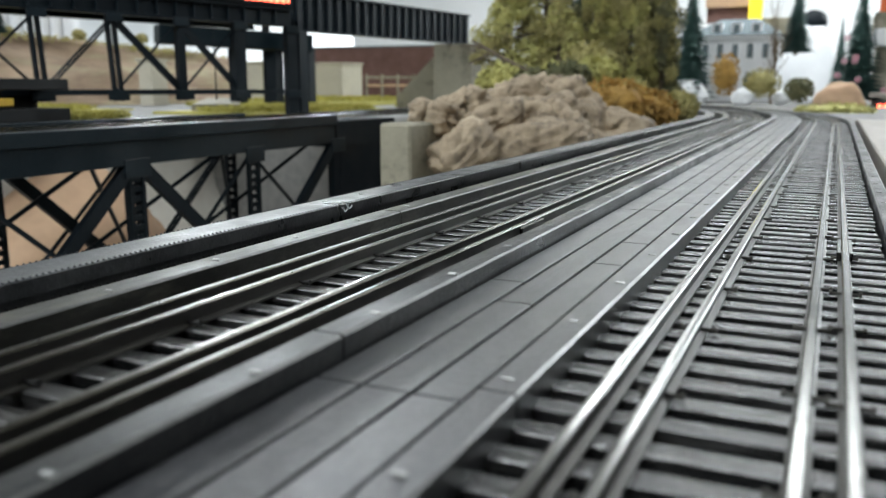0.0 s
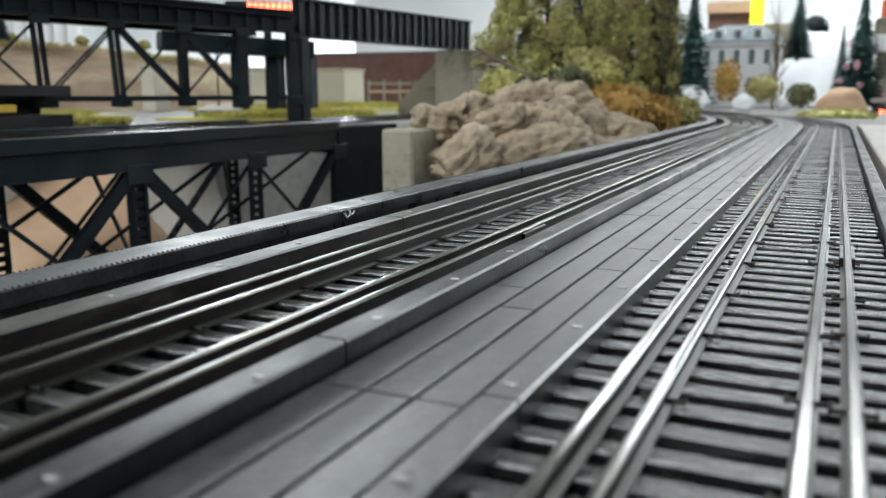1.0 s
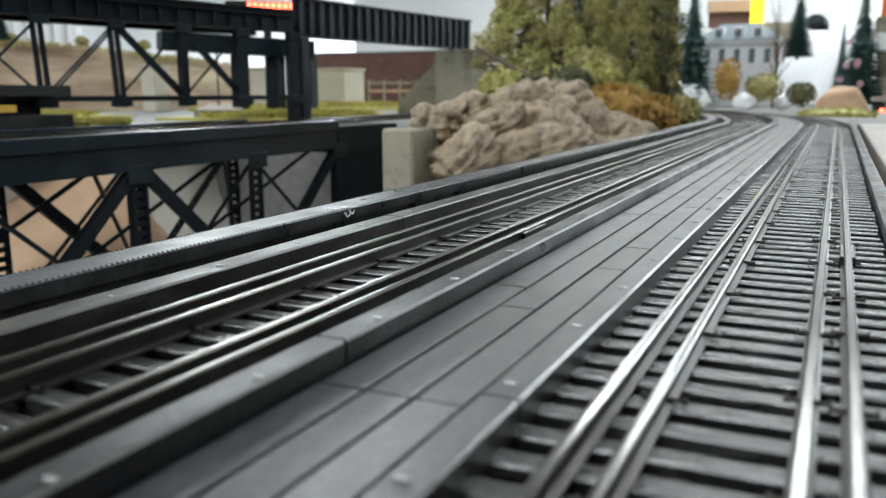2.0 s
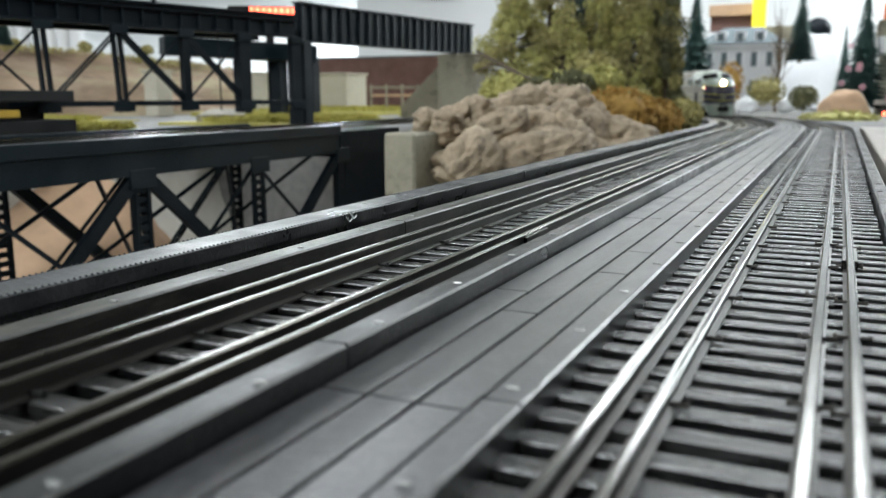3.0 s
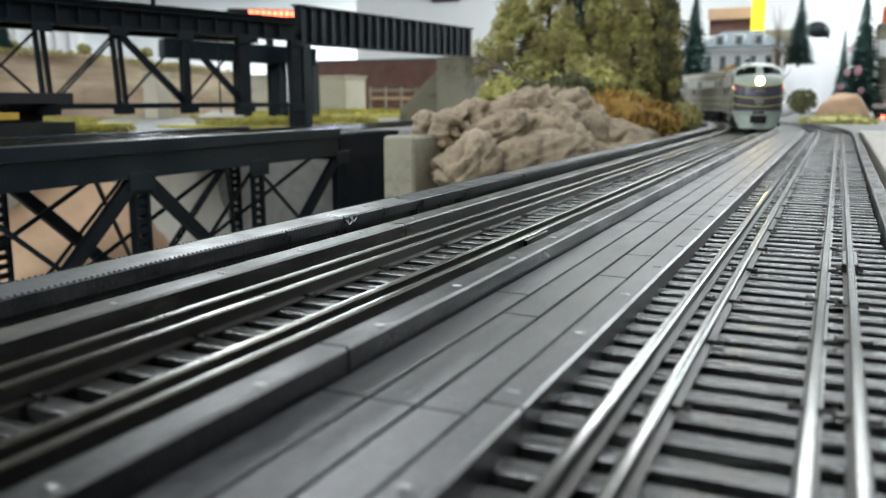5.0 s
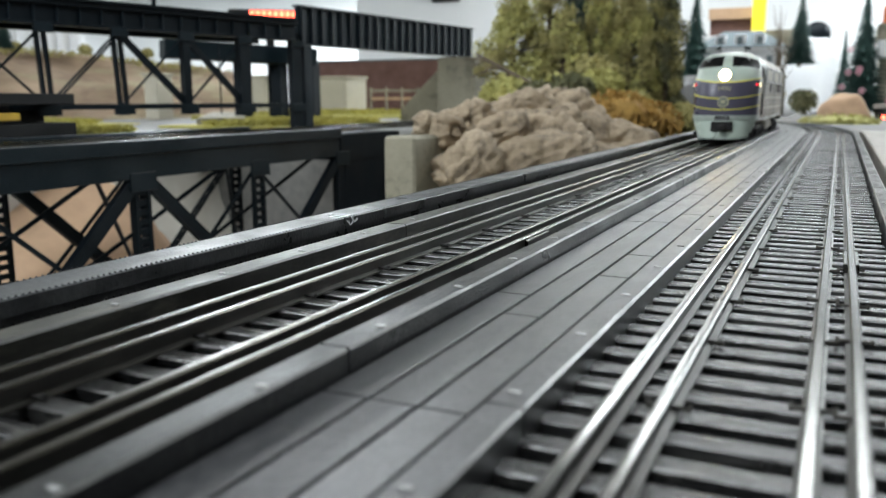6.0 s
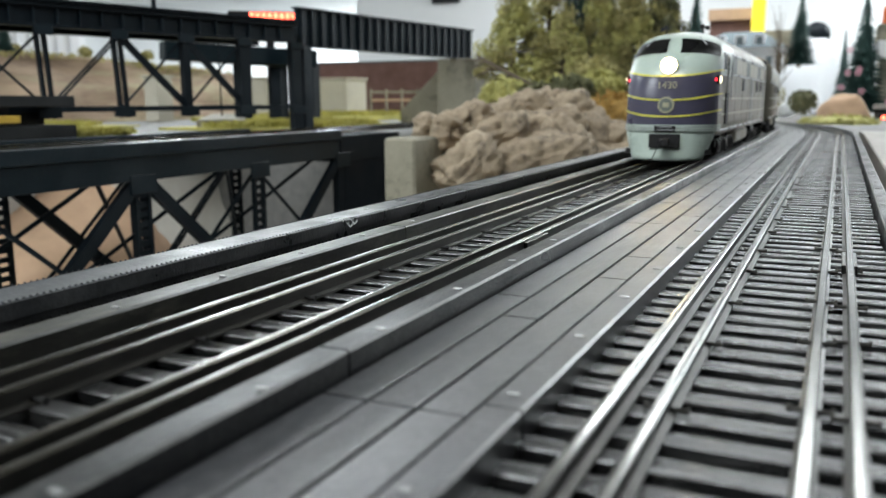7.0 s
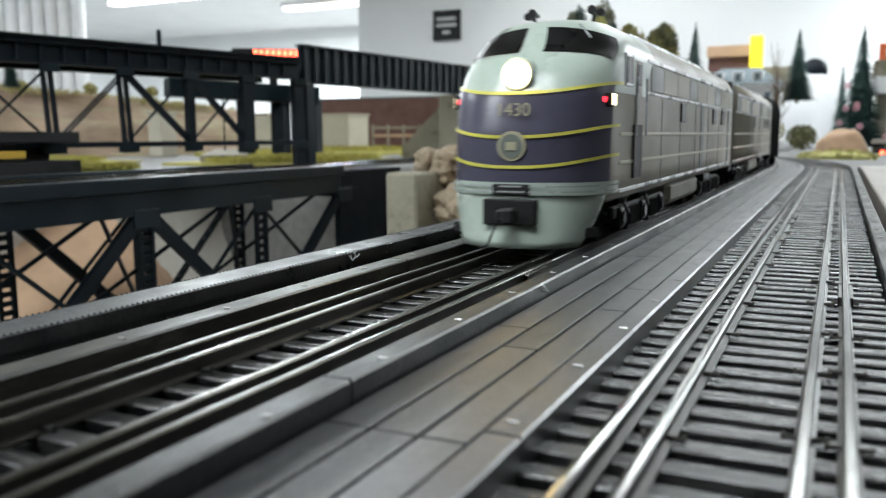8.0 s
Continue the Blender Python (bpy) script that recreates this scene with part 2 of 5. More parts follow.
def line(off, s):
    """Place and heading (radians to the left of +y) at distance s along the line, off metres from x = 0."""
    if s < TURN_Y:
        return off, s, 0.0
    a = min((s - TURN_Y) / TURN_R, TURN_A)
    rest = s - TURN_Y - TURN_R * a
    r = off - TURN_X
    x, y = TURN_X + r * math.cos(a), TURN_Y + r * math.sin(a)
    return x - math.sin(a) * rest, y + math.cos(a) * rest, a


def line_pose(off, s, z=0.0, spin=0.0):
    x, y, a = line(off, s)
    return pose(x, y, z, 0, 0, math.degrees(a) + spin)


def stations(s0, s1):
    out, s = [s0], s0
    while s < s1 - 1e-6:
        step = 0.3 if s < TURN_Y - 0.01 else 0.06
        if s < TURN_Y - 0.01 and s + step > TURN_Y:
            s = min(TURN_Y, s1)
        else:
            s = min(s + step, s1)
        out.append(s)
    return out


def sweep(bm, profile, s0, s1, closed=True):
    """Sweeps a closed outline of (offset, z) along the line."""
    rings = []
    for s in stations(s0, s1):
        ring = []
        for off, z in profile:
            x, y, a = line(off, s)
            ring.append(bm.verts.new((x, y, z)))
        rings.append(ring)
    n = len(profile)
    for a, b in zip(rings, rings[1:]):
        for i in range(n):
            bm.faces.new((a[i], a[(i + 1) % n], b[(i + 1) % n], b[i]))
    bm.faces.new(rings[0][::-1])
    bm.faces.new(rings[-1])
    bmesh.ops.recalc_face_normals(bm, faces=bm.faces)
    return bm


def rect(x0, x1, z0, z1, c=0.0004):
    return [(x0, z0), (x1, z0), (x1, z1 - c), (x1 - c, z1), (x0 + c, z1), (x0, z1 - c)]


# ---- room ----
def room():
    def slab(name, mat, x0, x1, y0, y1, z0, z1, label):
        bm = bmesh.new()
        box(bm, (x0 + x1) / 2, (y0 + y1) / 2, (z0 + z1) / 2, x1 - x0, y1 - y0, z1 - z0)
        return tagged(part(name, bm, mat, None), label, name.split("_")[0], kind="structure")

    slab("floor", "floor", -10.2, 5.2, -5.2, 9.7, FLOOR - 0.1, FLOOR, "plain grey floor of the club room")
    slab("ceiling", "ceiling", -10.2, 5.2, -5.2, 9.7, CEILING, CEILING + 0.1, "pale ceiling of the club room")
    slab("wall_north", "wall", -10, 5, 9.5, 9.7, FLOOR, CEILING, "white painted far wall of the room")
    # South and east walls are unseen; dark grey is chosen to cut bounce light.
    slab("wall_south", "unseen_dark", -10, 5, -5.2, -5, FLOOR, CEILING, "unseen wall behind the layout, dark grey to hold back fill light")
    slab("wall_west", "wall", -10.2, -10, -5.2, 9.7, FLOOR, CEILING, "white painted side wall of the room")
    slab("wall_east", "unseen_dark", 5, 5.2, -5.2, 9.7, FLOOR, CEILING, "unseen side wall of the room, dark grey to hold back fill light")
    slab("wall_partition", "wall", -3.35, 2.3, 5.6, 5.75, FLOOR, CEILING, "white painted partition wall behind the layout")


def room_and_fill_fixture(x, y):
    root = thing("room_and_fill_fixture", "white fluorescent fixture, one of the room's and added ceiling lights, switched on", "ceiling light", "ceiling lights", at=pose(x, y, CEILING))
    bm = bmesh.new()
    box(bm, 0, 0, -0.02, 1.25, 0.16, 0.04, bevel=0.006)
    part("housing", bm, "wall", root)
    for dx in (-0.04, 0.04):
        bm = bmesh.new()
        rod(bm, (-0.6, dx, -0.058), (0.6, dx, -0.058), 0.016, n=12)
        part("tube", bm, "tube", root, "glowing fluorescent tube")
    return root


# ---- layout ground ----
def ground():
    def hill(x, y):
        z = -0.013
        return z + 0.002 * noise.noise(Vector((x * 3, y * 3, 0)))

    bm = bmesh.new()
    nx, ny = 72, 80
    grid = {}

    def corner(i, j):
        if (i, j) not in grid:
            x, y = -3.5 + 4.0 * i / nx, -0.8 + 6.0 * j / ny
            grid[i, j] = bm.verts.new((x, y, hill(x, y)))
        return grid[i, j]

    for i in range(nx):
        for j in range(ny):
            x, y = -3.5 + 4.0 * (i + 0.5) / nx, -0.8 + 6.0 * (j + 0.5) / ny
            if x > -1.03 and y < 1.16:
                continue
            bm.faces.new((corner(i, j), corner(i + 1, j), corner(i + 1, j + 1), corner(i, j + 1)))
    ret = bmesh.ops.extrude_face_region(bm, geom=bm.faces[:])
    for v in ret["geom"]:
        if isinstance(v, bmesh.types.BMVert):
            v.co.z = -0.36
    bmesh.ops.recalc_face_normals(bm, faces=bm.faces)
    tagged(part("ground", bm, "ballast", None, smooth=False), "grey ballasted scenery ground of the model layout", "ground", kind="structure")
    bm = bmesh.new()
    cols = []
    for i in range(50):
        y = -0.7 + 1.95 * i / 49
        col = []
        for j in range(12):
            f = j / 11
            col.append(bm.verts.new((-0.99 + 0.10 * f ** 2 + 0.03 * noise.noise(Vector((y * 5, f * 3, 9))), y, -0.016 - 0.31 * f)))
        for j, x in enumerate((-1.05, -1.05)):
            col.append(bm.verts.new((x, y, (-0.33, -0.016)[j])))
        cols.append(col)
    for a, b in zip(cols, cols[1:]):
        for j in range(14):
            bm.faces.new((a[j], a[(j + 1) % 14], b[(j + 1) % 14], b[j]))
    bm.faces.new(cols[0])
    bm.faces.new(cols[-1][::-1])
    bmesh.ops.recalc_face_normals(bm, faces=bm.faces)
    tagged(part("valley_bank", bm, "valley", None, smooth=True), "pale plaster bank of the valley under the bridges", "bank", kind="structure")
    bm = bmesh.new()
    box(bm, -1.6, 0.2, -0.33, 3.6, 2.4, 0.04)
    tagged(part("valley_floor", bm, "valley", None), "pale beige valley floor below the bridges", "ground", kind="structure")


# ---- our double-track bridge ----
def two_tone(rail):
    """Polished rail head, oxidised web and foot."""
    rail.data.materials.append(M["rail_side"])
    for f in rail.data.polygons:
        f.material_index = 0 if f.center.z > -0.0006 else 1


def bench():
    root = thing("layout_bench", "dark skirted wooden bench under the model layout", "bench")
    for nm, x0, x1, y0, y1 in (("front_skirt", -3.45, 0.08, -0.72, -0.68), ("rear_skirt", -3.45, 0.42, 5.1, 5.14), ("side_skirt", -3.45, -3.41, -0.68, 5.1), ("valley_skirt", 0.04, 0.08, -0.68, 1.18), ("end_skirt", 0.38, 0.42, 1.18, 5.1)):
        bm = bmesh.new()
        box(bm, (x0 + x1) / 2, (y0 + y1) / 2, (FLOOR - 0.36) / 2, x1 - x0, y1 - y0, -0.352 - FLOOR)
        part(nm, bm, "unseen_dark", root)
    bm = bmesh.new()
    box(bm, -1.55, 2.2, -0.375, 3.7, 5.8, 0.03)
    part("table_top", bm, "wood", root)


def railway_track(center, label, s_end, steel, guards):
    root = thing("railway_track", label, "railway track", "railway tracks")
    g = 0.01695
    h, hw, bw = 0.0042, 0.00096, 0.0016
    prof = [(-bw, -h), (bw, -h), (bw, -h + 0.0005), (0.0004, -h + 0.001), (0.0004, -0.0013), (hw, -0.0011), (hw, -0.0004), (hw - 0.0003, -0.00005), (0, 0), (-hw + 0.0003, -0.00005), (-hw, -0.0004), (-hw, -0.0011), (-0.0004, -0.0013), (-0.0004, -h + 0.001), (-bw, -h + 0.0005)]
    for off in (-g, g):
        bm = bmesh.new()
        sweep(bm, [(center + off + x, z) for x, z in prof], -0.25, s_end)
        two_tone(part("rail", bm, steel, root))
    for off in guards:
        bm = bmesh.new()
        sweep(bm, [(off + x, z - 0.0001) for x, z in prof], -0.25, min(1.9, s_end))
        two_tone(part("guard_rail", bm, steel, root))
    # short bolts through the rail feet, every fourth tie
    bm = bmesh.new()
    rod(bm, (-0.0034, 0, -0.0033), (0.0034, 0, -0.0033), 0.0004, n=8)
    rod(bm, (-0.0035, 0, -0.0032), (-0.0029, 0, -0.0032), 0.0007, n=8)
    rod(bm, (0.0029, 0, -0.0032), (0.0035, 0, -0.0032), 0.0007, n=8)
    sp = bpy.data.meshes.new("rail_bolt")
    bm.to_mesh(sp)
    bm.free()
    sp.materials.append(M["rail_side"] if steel == "rail" else M["loco_black"])
    for j, off in enumerate([center - g, center + g, *guards]):
        q = 0.05 + 0.009 * (j % 2)
        while q < 0.85:
            if math.sin(q * 330 + j * 2.1) > -0.5:
                piece("rail_bolt", sp, root, line_pose(off, q + 0.004 * math.sin(q * 900 + j)))
            q += 0.0385
    bm = bmesh.new()
    for sg in (-1, 1):
        box(bm, center + g + sg * 0.0014, 0.262, -0.0022, 0.0012, 0.022, 0.0026, bevel=0.0002)
    part("rail_joiner", bm, steel, root)
    bm = bmesh.new()
    box(bm, 0, 0, -0.0025, 0.0555, 0.0048, 0.005, bevel=0.0003)
    me = bpy.data.meshes.new("tie")
    bm.to_mesh(me)
    bm.free()
    me.materials.append(M["tie"])
    rng = random.Random(3)
    s, count = -0.12, 0
    extra = []
    while s < s_end:
        m = line_pose(center + rng.uniform(-0.0006, 0.0006), s + rng.uniform(-0.0004, 0.0004), -0.0041 + rng.uniform(-0.0002, 0.0), rng.uniform(-0.8, 0.8))
        if count < 290:
            piece("tie", me, root, m)
        else:
            extra.append(m)
        count += 1
        s += 0.0095
    if extra:
        bm = bmesh.new()
        for m in extra:
            bmesh.ops.create_cube(bm, size=1, matrix=m @ Matrix.Translation((0, 0, -0.0025)) @ Matrix.Diagonal((0.0555, 0.0050, 0.005, 1)))
        tagged(part("distant_ties", bm, "tie", root), kind="stuff")
    return root


def bridge_deck():
    root = thing("railway_bridge", "grey timber deck of a double-track model railway bridge with plank walkway", "bridge")
    end = 1.62
    # boards of the walkway
    cuts = [-0.25, 0.104, 0.372, 0.62, 0.88, 1.15, 1.4, end]
    edges = [-0.0703, -0.0617, -0.0534, -0.0452]
    for k in range(3):
        own = cuts[:2] + [(0.178, 0.160, 0.206)[k], (0.305, 0.307, 0.238)[k]] + [c + (0.0, 0.03, -0.04)[k] for c in cuts[2:-1]] + cuts[-1:]
        for a, b in zip(own, own[1:]):
            bm = bmesh.new()
            sweep(bm, rect(edges[k] + 0.00042, edges[k + 1] - 0.00042, -0.003, -0.0005, 0.00008), a + 0.0003, b - 0.0003)
            part("walkway_plank", bm, "plank", root)
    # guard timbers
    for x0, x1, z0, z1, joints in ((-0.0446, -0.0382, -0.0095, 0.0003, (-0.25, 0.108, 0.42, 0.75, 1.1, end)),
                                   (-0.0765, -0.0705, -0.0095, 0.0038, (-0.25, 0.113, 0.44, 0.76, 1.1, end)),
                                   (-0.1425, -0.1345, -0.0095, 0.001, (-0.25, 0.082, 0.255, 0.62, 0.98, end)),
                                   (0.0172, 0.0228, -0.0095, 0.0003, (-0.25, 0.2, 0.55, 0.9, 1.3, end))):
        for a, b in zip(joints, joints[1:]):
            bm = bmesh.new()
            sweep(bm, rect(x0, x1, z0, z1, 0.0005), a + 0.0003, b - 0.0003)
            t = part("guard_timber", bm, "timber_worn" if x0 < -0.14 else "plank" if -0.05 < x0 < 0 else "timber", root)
            # chamfers take a paler timber: worn edge plus its highlight put into colour
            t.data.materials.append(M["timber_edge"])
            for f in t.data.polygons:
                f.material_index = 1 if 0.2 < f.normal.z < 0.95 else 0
            s = 0.1135 - 0.035 * 9 + (0 if x0 > -0.06 else 0.013)
            while s < a + 0.001:
                s += 0.035
            while s < min(b, 1.0):
                bm = bmesh.new()
                x, y, _ = line((x0 + x1) / 2 + (0.0002 if x0 > -0.06 else 0.001) + 0.0007 * math.sin(s * 700), s)
                box(bm, x, y, z1 + 0.0001, 0.0021, 0.0008, 0.0006, bevel=0.0002)
                part("bolt", bm, "bolt", t)
                s += 0.035
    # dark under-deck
    # black sheet and stringers, added so the gaps between ties show painted shade
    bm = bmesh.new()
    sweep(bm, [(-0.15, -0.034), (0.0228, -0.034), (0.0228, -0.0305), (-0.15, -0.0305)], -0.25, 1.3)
    part("gap_shade_sheet", bm, "gap_shade", root)
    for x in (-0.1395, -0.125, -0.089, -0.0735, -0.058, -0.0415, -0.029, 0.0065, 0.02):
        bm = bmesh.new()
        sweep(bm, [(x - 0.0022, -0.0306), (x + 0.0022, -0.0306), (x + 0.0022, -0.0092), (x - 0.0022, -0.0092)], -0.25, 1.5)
        part("stringer", bm, "gap_shade", root)
    # riveted girder
    bm = bmesh.new()
    sweep(bm, rect(-0.1687, -0.1552, -0.001, 0.003, 0.0003), -0.25, end)
    sweep(bm, rect(-0.164, -0.160, -0.06, -0.001, 0.0003), -0.25, 1.2)
    sweep(bm, rect(-0.1605, -0.1572, -0.0085, -0.0009, 0.0003), -0.25, 1.2)
    part("girder", bm, "girder", root, "dark riveted steel side girder")
    bm = bmesh.new()
    s = 0.0
    while s < 0.6:
        for row, z in ((0.0, -0.0032), (0.00115, -0.0062)):
            bmesh.ops.create_cone(bm, cap_ends=True, segments=5, radius1=0.0005, radius2=0.0002, depth=0.0006, matrix=Matrix.Translation((-0.1570, s + row, z)) @ Matrix.Rotation(math.pi / 2, 4, "Y"))
        s += 0.0023
    s = 0.0
    while s < 0.7:
        for off in (-0.1682, -0.1557):
            x, y, _ = line(off, s)
            bmesh.ops.create_cone(bm, cap_ends=True, segments=5, radius1=0.00042, radius2=0.0002, depth=0.0005, matrix=Matrix.Translation((x, y, 0.0031)))
        s += 0.0017
    tagged(part("rivets", bm, "girder", root), kind="stuff")
    for lx, ly in ((-0.151, 0.245), (-0.158, 0.256), (-0.1535, 0.252)):
        bm = bmesh.new()
        for k in range(4):
            rod(bm, (lx, ly, 0.001), (lx + 0.0012 * math.cos(k * 1.7), ly + 0.002 * math.sin(k * 1.7), 0.0022 + 0.0003 * k), 0.0001, n=4)
        part("lint_tuft", bm, "house", root, "tuft of pale lint")
    return root


def edge_board():
    bm = bmesh.new()
    sweep(bm, rect(0.0285, 0.075, -0.05, 0.001, 0.001), -0.25, 1.25)
    tagged(part("edge_board", bm, "wood", None), "pale wooden board along the edge of the layout", "board")


# ---- train ----
LOCO_L, HALF_W, ROOF = 0.405, 0.0312, 0.0932


def ease(a, b, x):
    t = max(0, min(1, (x - a) / (b - a)))
    return t * t * (3 - 2 * t)


def nose_front(z):
    """How far the front lies behind the tip at height z."""
    pts = [(0.003, -0.0035), (0.012, -0.0015), (0.022, 0.0), (0.045, 0.001), (0.060, 0.0045), (0.067, 0.0085), (0.073, 0.0150), (0.0772, 0.0225), (0.0865, 0.0300), (0.0902, 0.040), (ROOF, 0.070)]
    for (z0, a), (z1, b) in zip(pts, pts[1:]):
        if z <= z1:
            return a + (b - a) * max(0, (z - z0) / (z1 - z0))
    return pts[-1][1]


def half_width(z):
    if z < 0.074:
        return HALF_W - 0.0010 * max(0, (0.02 - z) / 0.02)
    t = min(1, (z - 0.074) / (ROOF - 0.074))
    return HALF_W * math.sqrt(max(0.0, 1 - t ** 2.2))


def skin(u, z, out=0.0, nosed=True):
    """A point of the body's skin. u in -1..1: the middle half is the nose, the rest the two sides."""
    w = half_width(z)
    if not nosed:
        return Vector((math.copysign(w + out, u), LOCO_L * min(1, max(0, (abs(u) - 0.5) * 2)), z))
    f, deep = nose_front(z), 0.030 * (0.5 + 0.5 * w / HALF_W)
    if abs(u) <= 0.5:
        a = u * math.pi
        x = math.copysign(abs(math.sin(a)) ** 0.85, a) * w
        y = f + deep * (1 - math.cos(a) ** 0.85 if math.cos(a) > 0 else 1)
        nrm = Vector((math.sin(a) / max(w, 0.004) * 0.02, -math.cos(a), 0)).normalized()
        return Vector((x, y, z)) + nrm * out
    y = f + deep + (abs(u) - 0.5) * 2 * (LOCO_L - f - deep)
    return Vector((math.copysign(w + out, u), y, z))


def side_u(y, z):
    f, deep = nose_front(z), 0.030 * (0.5 + 0.5 * half_width(z) / HALF_W)
    return 0.5 + (y - f - deep) / (LOCO_L - f - deep) / 2


def patch(bm, us, zs, out=0.0, nosed=True, dip=0.0):
    """A sheet over the skin between the given u and z steps; dip lowers it towards the nose's middle."""
    rows = []
    for z in zs:
        rows.append([bm.verts.new(skin(u, z - dip * max(0, math.cos(u * math.pi)) ** 2 * (abs(u) < 0.5), out, nosed)) for u in us])
    for a, b in zip(rows, rows[1:]):
        for i in range(len(us) - 1):
            bm.faces.new((a[i], a[i + 1], b[i + 1], b[i]))
    return rows


def steps(a, b, n):
    return [a + (b - a) * i / n for i in range(n + 1)]


def side_box(root, name, mat, y0, y1, z0, z1, out=0.0006, deep=0.001, label="", sides=(-1, 1)):
    made = None
    for s in sides:
        bm = bmesh.new()
        xm = s * (HALF_W + out - deep / 2)
        box(bm, xm, (y0 + y1) / 2, (z0 + z1) / 2, deep, y1 - y0, z1 - z0, bevel=0.0002)
        made = part(name, bm, mat, root, label)
    return made


def truck(root, y, axles):
    t = new("truck")
    t.parent = root
    t.location = (0, y, 0)
    n = len(axles)
    for s in (-1, 1):
        bm = bmesh.new()
        box(bm, s * 0.0255, 0, 0.0125, 0.003, axles[-1] - axles[0] + 0.02, 0.005, bevel=0.0006)
        for a in axles:
            box(bm, s * 0.0262, a, 0.010, 0.005, 0.008, 0.009, bevel=0.0008)
            rod(bm, (s * 0.0275, a, 0.010), (s * 0.0295, a, 0.010), 0.003, n=10)
        for a, b in zip(axles, axles[1:]):
            c = (a + b) / 2
            for k in range(3):
                rod(bm, (s * 0.0275, c - 0.006 + k * 0.006, 0.006), (s * 0.0275, c - 0.006 + k * 0.006, 0.014), 0.0022, n=8)
            box(bm, s * 0.0265, c, 0.0050, 0.003, 0.018, 0.0022)
            beam(bm, (s * 0.028, a + 0.003, 0.017), (s * 0.028, c, 0.007), 0.0012, 0.0018)
        part("side_frame", bm, "loco_black", t)
    wheels = []
    for a in axles:
        bm = bmesh.new()
        for s in (-1, 1):
            rod(bm, (s * 0.0152, 0, 0), (s * 0.0185, 0, 0), 0.0098, n=20)
            rod(bm, (s * 0.0142, 0, 0), (s * 0.0152, 0, 0), 0.0106, n=20)
            for k in range(4):
                q = k * math.pi / 2
                rod(bm, (s * 0.0186, 0.006 * math.cos(q), 0.006 * math.sin(q)), (s * 0.0190, 0.006 * math.cos(q), 0.006 * math.sin(q)), 0.0016, n=6)
        rod(bm, (-0.0185, 0, 0), (0.0185, 0, 0), 0.002, n=8)
        w = part("wheelset", bm, "loco_black", t)
        w.location = (0, a, 0.0098)
        wheels.append((w, a))
    return wheels


def body_common(root, nosed):
    """Sides, roof, doors and running gear that both units share."""
    zs = steps(0.020, 0.074, 6) + [0.074 + (ROOF - 0.074) * math.sin(math.pi / 2 * k / 10) for k in range(1, 11)]
    us = (steps(-1, -0.5, 4) + steps(-0.5, 0.5, 36)[1:-1] + steps(0.5, 1, 4)) if nosed else None
    bm = bmesh.new()
    if nosed:
        rows = patch(bm, us, zs)
        bm.faces.new([r[0] for r in rows] + [r[-1] for r in rows][::-1])
        bm.faces.new(rows[0][::-1])
    else:
        ring = [(half_width(z), z) for z in zs]
        outline = [(-x, z) for x, z in ring] + [(x, z) for x, z in ring[::-1]][1:]
        a = [bm.verts.new((x, 0.004, z)) for x, z in outline]
        b = [bm.verts.new((x, LOCO_L, z)) for x, z in outline]
        for i in range(len(a)):
            j = (i + 1) % len(a)
            bm.faces.new((a[i], a[j], b[j], b[i]))
        bm.faces.new(a)
        bm.faces.new(b[::-1])
    bmesh.ops.remove_doubles(bm, verts=bm.verts, dist=1e-6)
    bmesh.ops.recalc_face_normals(bm, faces=bm.faces)
    body = part("body", bm, "loco_side", root, smooth=True)
    y0 = 0.085 if nosed else 0.012
    # belt rails and panels along the sides
    for z, mat, h in ((0.0447, "loco_cream", 0.0007), (0.0335, "loco_cream", 0.0007), (0.0625, "loco_silver", 0.0006), (0.0765, "loco_silver", 0.0009), (0.0225, "loco_silver", 0.0008)):
        side_box(root, "belt_rail", mat, y0 if z > 0.05 else (0.036 if nosed else 0.006), LOCO_L - 0.004, z - h, z + h, 0.0004)
    y, k = y0 + 0.008, 0
    while y < LOCO_L - 0.04:
        wide = 0.030 if k % 3 == 0 else 0.038
        side_box(root, "upper_panel", "loco_grille" if k % 3 == 0 else "loco_panel", y, y + wide - 0.001, 0.0636, 0.0750, 0.0003)
        y += wide
        k += 1
    for y in (0.172, 0.296, 0.340):
        side_box(root, "side_window", "glass_dark", y, y + 0.015, 0.0510, 0.0608, 0.0008, label="dark side window")
    for y in (0.244, 0.378):
        side_box(root, "side_door", "loco_grille", y, y + 0.012, 0.024, 0.0615, 0.0003)
    y = 0.12
    while y < 0.385:
        side_box(root, "panel_seam", "loco_grille", y, y + 0.0006, 0.0235, 0.0615, 0.0002)
        y += 0.052
    # roof details
    for y in (0.15, 0.20, 0.27, 0.33):
        bm = bmesh.new()
        rod(bm, (0, y, ROOF - 0.001), (0, y, ROOF + 0.0014), 0.012, 0.0105, n=20)
        part("roof_fan", bm, "loco_grille", root)
    for s in (-1, 1):
        bm = bmesh.new()
        box(bm, s * 0.0215, 0.23, 0.0885, 0.0012, 0.28, 0.0012)
        part("roof_rail", bm, "loco_silver", root)
    # skirts, tank and running gear
    bm = bmesh.new()
    box(bm, 0, LOCO_L / 2 + 0.01, 0.0195, 0.050, LOCO_L - 0.06, 0.004)
    part("frame", bm, "loco_black", root)
    bm = bmesh.new()
    box(bm, 0, LOCO_L / 2 + 0.005, 0.0135, 0.058, 0.095, 0.013, bevel=0.003)
    part("fuel_tank", bm, "loco_side", root)
    for s in (-1, 1):
        bm = bmesh.new()
        rod(bm, (s * 0.026, 0.272, 0.0165), (s * 0.026, 0.300, 0.0165), 0.0045, n=10)
